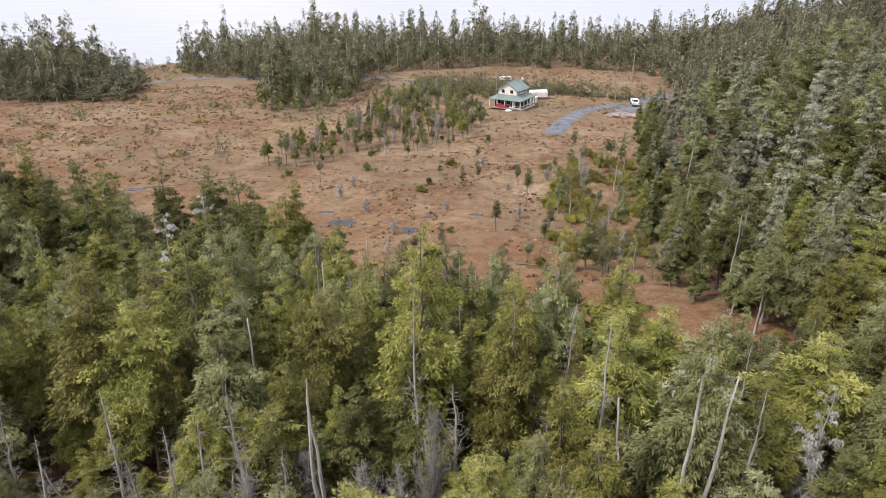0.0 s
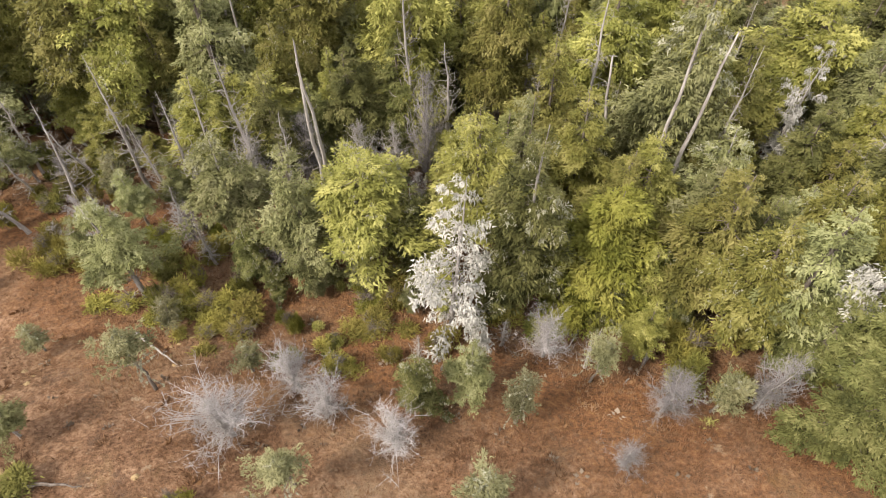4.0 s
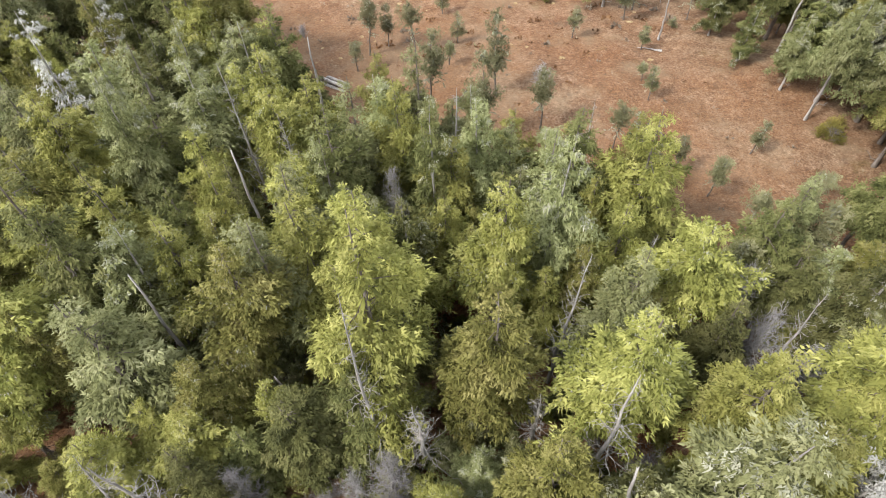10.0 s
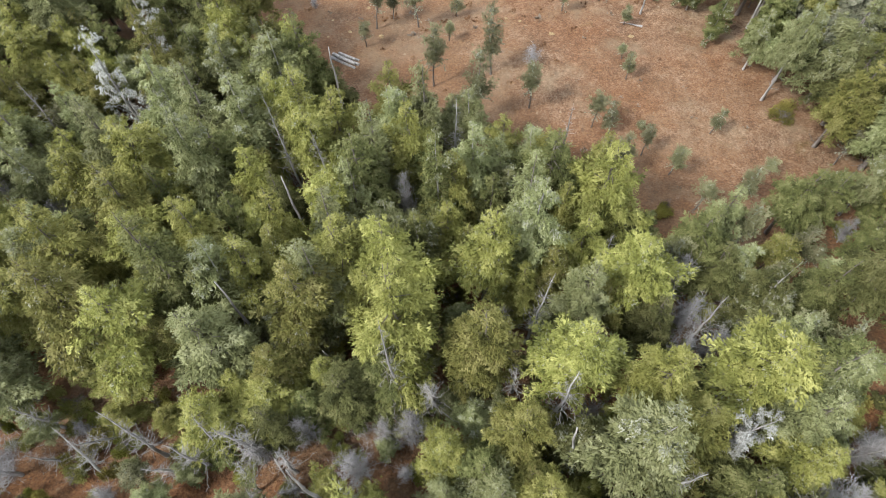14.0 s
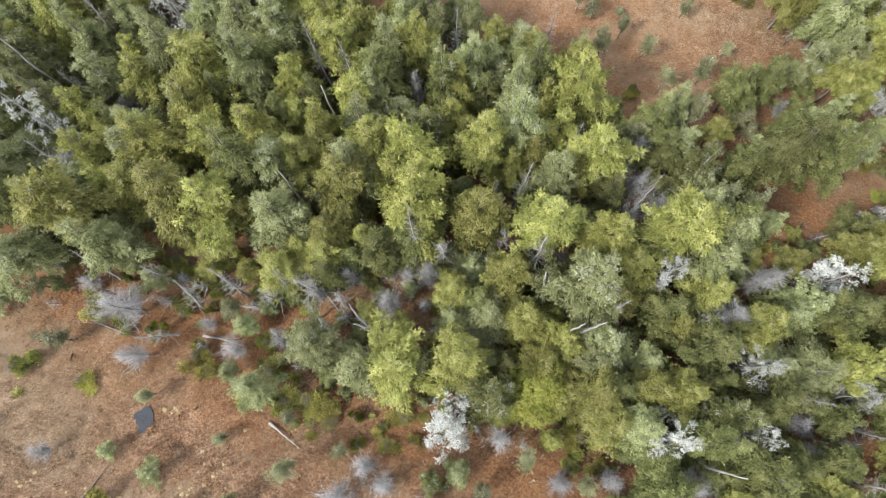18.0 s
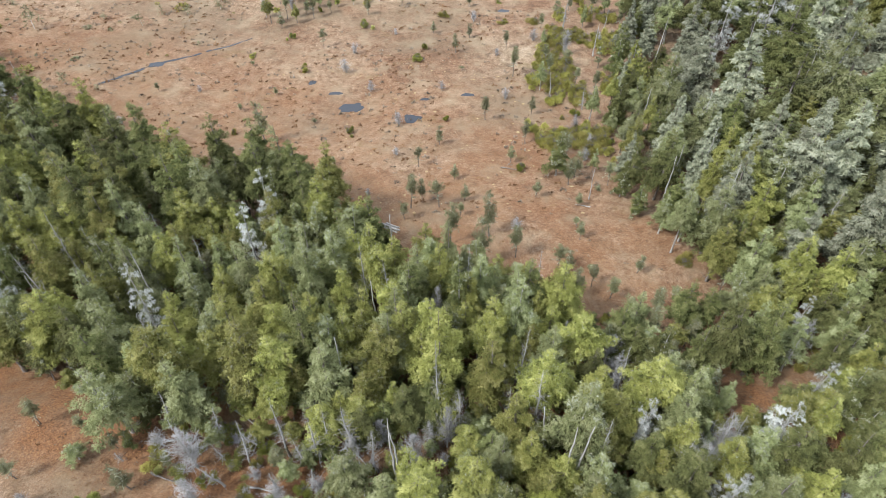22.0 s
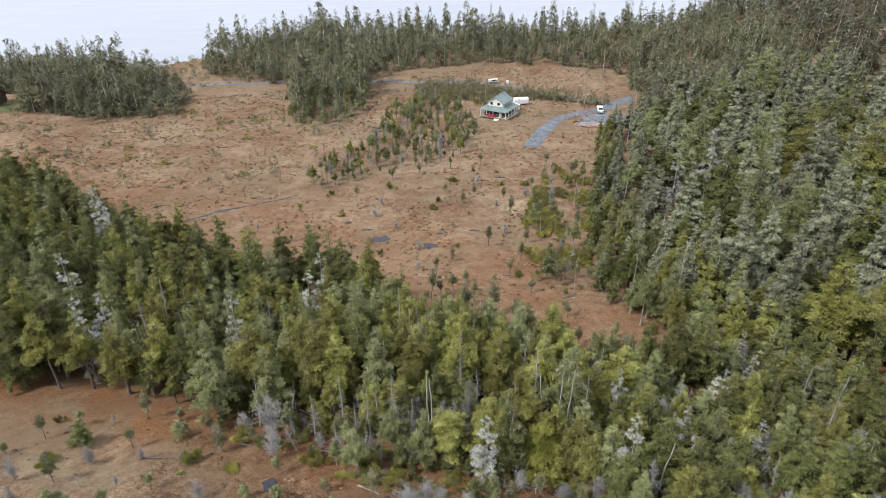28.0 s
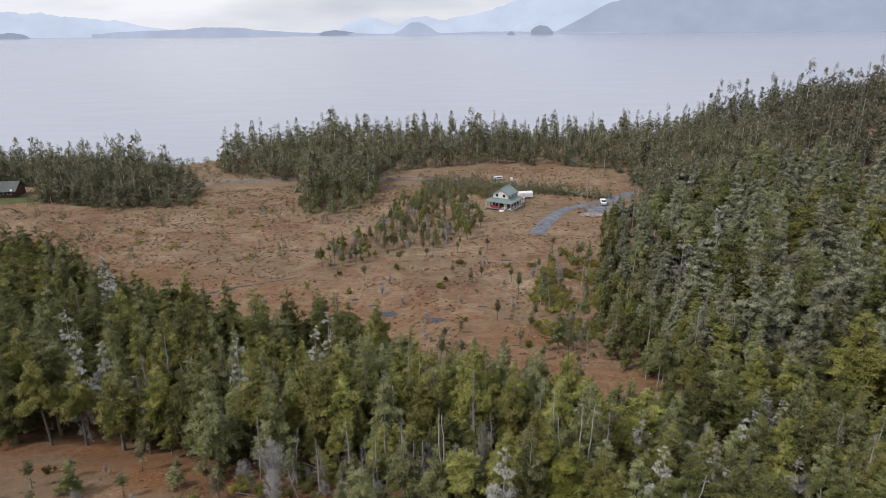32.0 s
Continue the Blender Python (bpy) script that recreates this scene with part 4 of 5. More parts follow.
UNDER = [(-20, 23), (-8, 21), (-5, 14.5), (5, 13.5), (11, 11), (14, 8), (28, 8), (28, 30), (8, 31), (-20, 29)]
mixed(scatter(UNDER, 1.6, 16, 0.3, [CLEARING_SMALL]), 8, [("cedar", 34), ("hemlock", 16), ("shrub", 26), ("bush", 10), ("mossy", 12)], 1.3, 3.4, True, 0.3)
# the darker wood on the rise beside the bog
WOOD_WEST = [(-48, 51), (-26, 58), (-12, 57), (-14, 62), (-28, 67), (-44, 73), (-60, 84), (-92, 113), (-122, 112), (-112, 64), (-96, 44), (-72, 38), (-44, 33)]
mixed(scatter(WOOD_WEST, 2.9, 12, 0.6), 2, [("cedar", 28), ("hemlock", 54), ("mossy", 10), ("snag", 6), ("white", 3.5), ("pine", 3)], 9, 15, False)
# old forest on the other side
WOOD_EAST = [(46, 22), (44, 38), (33, 44), (29, 51), (27, 58), (25, 68), (28, 80), (31, 92), (36, 110), (44, 132), (52, 158), (62, 180), (130, 180), (120, 90), (80, 20)]
mixed(scatter(WOOD_EAST, 4.9, 13, 0.6), 3, [("tall", 62), ("mossy", 16), ("hemlock", 12), ("cedar", 8), ("snag", 4), ("broken", 3), ("white", 2)], 14, 24, False, 0.18, 0.03, lambda y: float(np.interp(y, (20, 44, 58, 68, 92, 132, 180), (46, 33, 27, 25, 31, 44, 62))))
FILL_EAST = [(32, 43), (38, 40), (48, 36), (64, 34), (72, 56), (66, 76), (38, 76), (29, 62), (30, 52)]
mixed(scatter(FILL_EAST, 2.7, 15, 0.5), 7, [("cedar", 44), ("hemlock", 18), ("mossy", 20), ("snag", 3), ("broken", 2)], 8, 12.5, True)
EDGE_EAST = [(33, 42), (29, 50), (25.5, 58), (24, 66), (27, 80), (30, 92), (34, 108), (40, 128), (48, 158), (56, 156), (46, 125), (38, 90), (34, 60), (38, 44)]
mixed(scatter(EDGE_EAST, 2.4, 14, 0.5), 4, [("cedar", 40), ("hemlock", 14), ("mossy", 10), ("broken", 5), ("pine", 12), ("shrub", 22)], 4, 9, True)


# ---- farther woods, scrub and bog plants ----
def blend(place_rows, variants, rng):
    """Copies whole plant meshes to many places in one mesh. variants: lists of (verts, faces, slot)."""
    vs, fs, ms, n = [], [], [], 0
    for x, y, sx, sz in place_rows:
        t = rng.uniform(0, math.tau)
        c, s = math.cos(t) * sx, math.sin(t) * sx
        turn = np.array([[c, s, 0], [-s, c, 0], [0, 0, sz]])
        at = np.array([x, y, ground_z(x, y) - 0.05])
        for v, f, slot in variants[rng.randrange(len(variants))]:
            vs.append(v @ turn + at), fs.append(f + n), ms.append(np.full(len(f), slot))
            n += len(v)
    return np.concatenate(vs), np.concatenate(fs), np.concatenate(ms)


def stuff(name, label, category, rows, variants, mats, seed):
    v, f, m = blend(rows, variants, random.Random(seed))
    me = quick_mesh(name, v, f)
    for k in mats:
        me.materials.append(k)
    me.polygons.foreach_set("material_index", m.astype(np.int32))
    return tagged(new(name, me), label, category, kind="stuff")


def far_tree(v, foot=0.12, r=2.6, count=90, lichen=False, power=0.95):
    """A far conifer 14 m high for the joined woods."""
    out = [(*spikes(np.array([[0, 0, -0.5]]), np.array([[0, 0, 13.2]]), [0.2]), 1), (*spruce_crown(v + 300, 14, r, foot, count, power), 0)]
    if lichen:
        a, b = limb_points(v + 300, 14, r * 0.8, 0.4, 22, 3)
        out.append((*lichen_tufts(a, b, v, 2, 0.7), 2))
    return out


def tall_rows(places, seed, lo, hi, wide=0.16):
    rng = random.Random(seed)
    out = []
    for x, y in places:
        h = rng.uniform(lo * 0.7, hi) * (1.12 if rng.random() < 0.1 else 1) * (0.74 + 0.6 * noise.noise((x * 0.05, y * 0.03, 4.0)) + 0.3 * noise.noise((x * 0.12, y * 0.1, 6.0)))
        out.append((x, y, (0.7 + h * wide) * rng.uniform(0.8, 1.2) / 2.9, h / 14))
    return out


FAR = [far_tree(v, (0.06, 0.16, 0.1, 0.25)[v % 4], (2.8, 2.3, 3.2)[v % 3], 56, False, (1.1, 1.3, 0.9)[v % 3]) for v in range(7)]
FAR_HILL = [far_tree(v, 0.12, 3.0, 56, False, 1.15) for v in range(5)]
FAR_GREY = [far_tree(v + 10, 0.15, 2.9, 52, True, 1.1) for v in range(5)]
THIN = [far_tree(v + 20, 0.42, 1.7, 40, v % 2 == 0, 0.5) for v in range(4)]
SHORE_WEST = [(-300, 205), (-162, 205), (-146, 200), (-140, 184), (-112, 178), (-92, 186), (-90, 205), (-100, 228), (-122, 250), (-170, 300), (-300, 310)]
SHORE_MID = [(-104, 262), (-80, 240), (-58, 226), (-50, 200), (-48, 180), (-36, 178), (-27, 192), (-26, 216), (-30, 238), (-14, 248), (-12, 330), (-70, 345), (-108, 320)]
SHORE_EAST = [(-14, 256), (20, 262), (50, 262), (74, 246), (78, 222), (72, 205), (66, 190), (130, 178), (160, 260), (150, 340), (60, 342), (-14, 335)]
HILL = [(130, 178), (120, 90), (170, 60), (420, 160), (480, 440), (250, 400), (150, 385), (150, 330), (160, 260)]
HOUSE_W = [(-166, 180), (-138, 180), (-138, 205), (-166, 205)]
LIFT = [(-119, 227), (-107, 227), (-107, 238), (-119, 238)]
rows = [(x, y, a, b * float(np.interp(x, (-128, -95), (1, 0.4)))) for x, y, a, b in tall_rows(scatter(SHORE_WEST, 3.4, 31, 0.4, [HOUSE_W, LIFT]), 1, 13, 18, 0.12)]
GROVE = [(-150, 204), (-140, 184), (-114, 178), (-98, 188), (-104, 212), (-124, 226), (-146, 222)]
rows += tall_rows(scatter(GROVE, 3.5, 37, 0.0), 9, 11, 24, 0.13)
rows += tall_rows(scatter(SHORE_MID, 4.2, 32, 0.4), 2, 11.5, 22.5, 0.14)
rows += tall_rows(scatter(SHORE_EAST, 4.2, 33, 0.4), 3, 12, 22, 0.14)
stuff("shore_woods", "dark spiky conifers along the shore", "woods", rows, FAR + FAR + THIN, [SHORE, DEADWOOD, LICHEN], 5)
rows = tall_rows(scatter([(-52, 176), (-34, 174), (-26, 192), (-27, 212), (-46, 206)], 3.0, 36, 0.4), 4, 9, 13, 0.14)
stuff("grey_woods", "half-dead grey trees at the edge of the bog", "woods", rows, THIN, [HEMLOCK, DEADWOOD, LICHEN], 6)
rows = tall_rows(scatter(HILL, 6.8, 34, 0.4), 5, 20, 30, 0.15)
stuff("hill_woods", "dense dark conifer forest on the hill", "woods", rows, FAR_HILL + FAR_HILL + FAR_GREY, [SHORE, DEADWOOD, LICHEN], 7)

# the tongue of young trees in the middle of the bog
TONGUE = [(-34, 121), (-24, 126), (-16, 130), (-6, 135), (4, 144), (11, 158), (13, 172), (8, 186), (-2, 206), (-13, 196), (-19, 172), (-24, 152), (-38, 132)]
mixed(scatter(TONGUE, 2.35, 41, 0.45), 41, [("cedar", 26), ("pine", 34), ("mossy", 26), ("grey", 10), ("snag", 7), ("shrub", 18)], 2.5, 7.5, False, 0.19)
STRIP = [(16, 70), (22, 66), (24.5, 75), (26, 88), (33, 110), (38, 132), (26, 134), (20, 113), (16, 96)]
mixed(scatter(STRIP, 3.8, 42, 0.5), 42, [("cedar", 4), ("pine", 34), ("mossy", 16), ("grey", 16), ("shrub", 16), ("broken", 8), ("snag", 6)], 4, 8, True, 0.13)
# mats of low yellow-green krummholz in the same strip
for k, (x, y) in enumerate(scatter([(16, 76), (26, 74), (30, 90), (37, 122), (30, 134), (25, 122), (17, 98)], 1.5, 47, 0.1)):
    if noise.noise((x * 0.16, y * 0.11, 2.0)) > -0.02:
        grow("shrub", x, y, random.Random(k).uniform(0.9, 2.0), random.Random(k + 1).uniform(1.1, 1.9), (0, 2, 4, 6)[k % 4])
# plants out on the open bog
FRONT = [(-48, 27), (-33, 26), (-24, 24), (-16, 22.5), (-9, 21), (-6, 13), (4, 12), (10.5, 9), (13, -4), (-60, -4)]
mixed(scatter(FRONT, 2.9, 43, 0.5), 43, [("shrub", 20), ("pine", 28), ("bush", 14), ("mossy", 20), ("grey", 12), ("snag", 5)], 1.6, 4.2, True, 0.26)
FRINGE = [(-30, 22), (-22, 19.5), (-14, 15), (-7, 11), (4, 10.5), (11, 8), (12, 13), (4, 15), (-6, 16), (-12, 21), (-26, 26)]
BLEACHED = [(-26, 25.5), (-6, 20.5), (-7.5, 16), (-20, 18.5)]
for k, (x, y) in enumerate(scatter(BLEACHED, 2.1, 48, 0.2)):
    grow("snag", x, y, 3.5 + (k * 37 % 10) * 0.45, 0.7, k, True, 0.11)
mixed(scatter(FRINGE, 1.4, 46, 0.3), 46, [("shrub", 70), ("bush", 8), ("mossy", 8), ("snag", 8), ("cedar", 10)], 1.6, 4.5, True)
mixed(scatter(CLEARING, 7.0, 44, 0.5), 44, [("shrub", 22), ("pine", 40), ("bush", 38)], 1.0, 3.0, True)
GLADE = [(20, 110), (24, 130), (14, 140), (-2, 134), (-20, 124), (-34, 116), (-40, 110)]
mixed(scatter(GLADE, 6, 45, 0.5), 45, [("shrub", 40), ("pine", 44), ("bush", 14)], 1.5, 4.0, True)


def small_pine(v):
    return [(*spikes(np.array([[0, 0, -0.2]]), np.array([[0.1, 0, 1.9]]), [0.05]), 1), (*conifer_crown(v + 400, 2, 0.7, (0.3, 0.1)[v % 2], 12, 0.3, 5, 0.1, 0.4, 0.5, 0.3, 0.4, 0.1, coarse=True), 0)]


def low_bush(v):
    rng = np.random.default_rng(v + 420)
    d = unit(rng.normal(0, 1, (70, 3)) * [1, 1, 0.7])
    d[:, 2] = np.abs(d[:, 2])
    w = unit(d * [1, 1, 0.4] + rng.normal(0, 0.4, d.shape) * [1, 1, 0.4])
    s = unit(np.cross(w, [0, 0, 1.0]) + rng.normal(0, 0.3, d.shape))
    return [(*leaf_shoots(d * [0.75, 0.75, 0.6] * rng.uniform(0.4, 1, (70, 1)), w, s, 0.34, 0.13), 2 if v % 3 else 0)]


def mini_bush(v):
    rng = np.random.default_rng(v + 440)
    d = unit(rng.normal(0, 1, (16, 3)) * [1, 1, 0.5])
    d[:, 2] = np.abs(d[:, 2])
    s = unit(np.cross(d, rng.normal(0, 1, d.shape)))
    return [(*leaf_shoots(d * [0.5, 0.5, 0.25] * rng.uniform(0.2, 1, (16, 1)), d, s, 0.38, 0.15), 2 + v % 2)]


SCRUB = [small_pine(v) for v in range(5)] + [low_bush(v) for v in range(5)]
MINI = [mini_bush(v) for v in range(8)]
OPEN_W = [(-170, 178), (-110, 176), (-92, 186), (-88, 206), (-60, 222), (-52, 178), (-36, 170), (-26, 190), (-24, 240), (-5, 240), (-4, 206), (-16, 196), (-26, 155), (-40, 134), (-42, 110), (-52, 98), (-80, 94), (-98, 76), (-170, 90)]
OPEN_E = [(14, 178), (13, 160), (4, 143), (20, 136), (40, 136), (58, 172), (66, 196), (72, 246), (40, 258), (-10, 250), (-4, 206)]
rng = random.Random(7)
rows = [(x, y, s, s * rng.uniform(0.7, 1.4)) for x, y in scatter(OPEN_W, 2.9, 51, 0.3) for s in [rng.choice((0.4, 0.5, 0.6, 0.8, 1.1, 1.8))] if noise.noise((x * 0.05, y * 0.09, 1.0)) + 0.5 * noise.noise((x * 0.2, y * 0.25, 3.0)) > 0.02]
rows += [(x, y, s, s) for x, y in scatter(OPEN_E, 4.2, 52, 0.3, [[(8, 172), (33, 172), (33, 202), (8, 202)], [(22, 150), (34, 150), (48, 178), (64, 168), (68, 200), (56, 200), (36, 186)]]) for s in [rng.choice((0.4, 0.5, 0.7, 0.9))]]
HEDGE = [(-8, 206), (12, 204), (15, 198), (30, 206), (60, 194), (62, 199), (40, 212), (26, 218), (16, 226), (-8, 226)]
rows += [(x, y, s, s * 1.15) for x, y in scatter(HEDGE, 1.25, 53, 0.2) for s in [rng.uniform(0.9, 1.8)]]
COAST = [(-128, 216), (-96, 224), (-60, 240), (-100, 262), (-108, 322), (-170, 305)]
rows += [(x, y, s, s * 1.1) for x, y in scatter(COAST, 4.0, 54, 0.2) for s in [rng.uniform(0.7, 1.6)]]
stuff("bog_scrub", "low scrub and stunted pines scattered over the far bog", "scrub", rows, SCRUB, [PINE, DEADWOOD, SHRUB], 8)
rows = []
for poly, gap, seed in ((OPEN_W, 1.05, 61), (OPEN_E, 1.2, 62), (CLEARING, 1.3, 63), (GLADE, 1.2, 64), (FRONT, 1.0, 65), (FRINGE, 0.6, 66), (BELT, 1.1, 67)):
    rows += [(x, y, s, s * rng.uniform(0.7, 1.5)) for x, y in scatter(poly, gap, seed, 0.0, (), 12) for s in [rng.uniform(0.35, 0.95) * (0.5 if y < 60 else 1.0)] if noise.noise((x * 0.09, y * 0.14, 5.0)) + 0.5 * noise.noise((x * 0.4, y * 0.4, 2.0)) > -0.12]
stuff("bog_heath", "small heath clumps speckling the open bog", "heath", rows, MINI, [PINE, BARK, HEATH_GREY, HEATH], 12)


def tuft(v, n=12):
    """A tuft of fine sedge blades."""
    rng = np.random.default_rng(v + 500)
    a = rng.random(n) * math.tau
    out = 0.13 * np.sqrt(rng.random(n))
    p0 = np.stack([np.cos(a) * out, np.sin(a) * out, 0 * a - 0.02], 1)
    p1 = p0 + np.stack([np.cos(a) * rng.uniform(0.02, 0.13, n), np.sin(a) * rng.uniform(0.02, 0.13, n), rng.uniform(0.06, 0.2, n)], 1)
    s = np.stack([-np.sin(a), np.cos(a), 0 * a], 1) * 0.011
    v3 = np.stack([p0 - s, p0 + s, p1], 1).reshape(-1, 3)
    return [(v3, np.arange(len(v3)).reshape(-1, 3), v % 2)]


rng = random.Random(9)
rows = []
while len(rows) < 27000:
    x, y = rng.uniform(-34, 26), rng.uniform(2, 60) if rng.random() < 0.2 else rng.uniform(3, 23)
    if noise.noise((x * 0.35, y * 0.35, 2.0)) + rng.uniform(-0.4, 0.4) > -0.1:
        s = rng.uniform(0.7, 1.7)
        rows.append((x, y, s, s * rng.uniform(0.6, 1.2)))
stuff("bog_sedge", "rusty tufts of autumn sedge and heath", "grass", rows, [tuft(v) for v in range(8)], [GRASS, HEATH], 9)


def moss_dome(v):
    """A low rounded moss hummock with an uneven rim."""
    rng = np.random.default_rng(v + 520)
    pts, n = [(0.0, 0.0, 0.2)], 9
    for rr, zz in ((0.5, 0.16), (0.9, 0.04), (1.05, -0.1)):
        pts += [(math.cos(i * math.tau / n) * rr * 0.3 * rng.uniform(0.7, 1.3), math.sin(i * math.tau / n) * rr * 0.3 * rng.uniform(0.7, 1.3), zz * rng.uniform(0.7, 1.3)) for i in range(n)]
    f = [(0, 1 + i, 1 + (i + 1) % n) for i in range(n)]
    for k in range(2):
        f += [q for i in range(n) for a, b in [(1 + k * n + i, 1 + k * n + (i + 1) % n)] for q in ((a, a + n, b + n), (a, b + n, b))]
    return [(np.array(pts), np.array(f), 0)]


MOSS = mottled("pale_moss", [(0.3, (0.2, 0.13, 0.06)), (0.55, (0.34, 0.25, 0.13)), (0.75, (0.44, 0.37, 0.23))], 3.0, 0.95, 0.6, fine=22.0)
rng = random.Random(15)
rows = []
while len(rows) < 480:
    x, y = rng.uniform(-40, -8), rng.uniform(0, 14)
    if noise.noise((x * 0.3, y * 0.3, 6.0)) + (y < 9 and x < -13) * 0.45 > 0.3:
        rows.append((x, y, rng.uniform(0.25, 0.8), rng.uniform(0.2, 0.5)))
rows += [(rng.uniform(-30, 20), rng.uniform(58, 106), rng.uniform(0.4, 1.2), rng.uniform(0.3, 0.6)) for _ in range(160)]
stuff("moss_hummocks", "pale straw-coloured moss hummocks on the wet bog", "moss", rows, [moss_dome(v) for v in range(6)], [MOSS], 16)


# ---- built things ----
def part(name, bm, mat, parent=None, label=""):
    me = bpy.data.meshes.new(name)
    bm.to_mesh(me)
    bm.free()
    me.materials.append(mat)
    ob = new(name, me)
    ob.parent = parent
    return tagged(ob, label)


def box(w, d, h, x=0, y=0, z=0, bevel=0.0, turn=0.0):
    bm = bmesh.new()
    bmesh.ops.create_cube(bm, size=1, matrix=Matrix.Translation((x, y, z + h / 2)) @ Matrix.Rotation(turn, 4, "Z") @ Matrix.Diagonal((w, d, h, 1)))
    if bevel:
        bmesh.ops.bevel(bm, geom=bm.edges[:], offset=bevel, segments=2, affect="EDGES")
    return bm


def rod(a, b, r0, r1=None, sides=10):
    """A round bar from a to b."""
    a, b = Vector(a), Vector(b)
    bm = bmesh.new()
    m = Matrix.Translation((a + b) / 2) @ (b - a).to_track_quat("Z", "Y").to_matrix().to_4x4()
    bmesh.ops.create_cone(bm, cap_ends=True, segments=sides, radius1=r0, radius2=r0 if r1 is None else r1, depth=(b - a).length, matrix=m)
    return bm


def solid(points, faces):
    bm = bmesh.new()
    vs = [bm.verts.new(p) for p in points]
    for f in faces:
        bm.faces.new([vs[i] for i in f])
    bmesh.ops.recalc_face_normals(bm, faces=bm.faces[:])
    return bm


def gable(w, d, z0, rise, thick=0.0):
    """A gable end wall body (prism) with its ridge along y."""
    return solid([(-w / 2, -d / 2, z0), (w / 2, -d / 2, z0), (0, -d / 2, z0 + rise), (-w / 2, d / 2, z0), (w / 2, d / 2, z0), (0, d / 2, z0 + rise)],
                 [(0, 1, 2), (3, 5, 4), (0, 3, 4, 1), (1, 4, 5, 2), (2, 5, 3, 0)])


def slope(x0, x1, y0, y1, z0, z1, thick=0.14):
    """A roof plane that runs from height z0 at x0 to z1 at x1."""
    return solid([(x0, y0, z0), (x1, y0, z1), (x1, y1, z1), (x0, y1, z0), (x0, y0, z0 - thick), (x1, y0, z1 - thick), (x1, y1, z1 - thick), (x0, y1, z0 - thick)],
                 [(0, 1, 2, 3), (7, 6, 5, 4), (0, 4, 5, 1), (1, 5, 6, 2), (2, 6, 7, 3), (3, 7, 4, 0)])


def window(w, h, x, y, z, parent, facing="y"):
    """A window standing proud of a wall: frame and pane."""
    bm = box(w + 0.18, 0.1, h + 0.18, x, y, z - 0.09) if facing == "y" else box(0.1, w + 0.18, h + 0.18, x, y, z - 0.09)
    wd = part("window", bm, WHITE_PAINT, parent, "white-framed window")
    sign = -1 if facing == "y" else 1
    part("pane", box(w, 0.04, h, x, y + sign * 0.05, z) if facing == "y" else box(0.04, w, h, x + sign * 0.05, y, z), GLASS, wd, "dark glass pane")


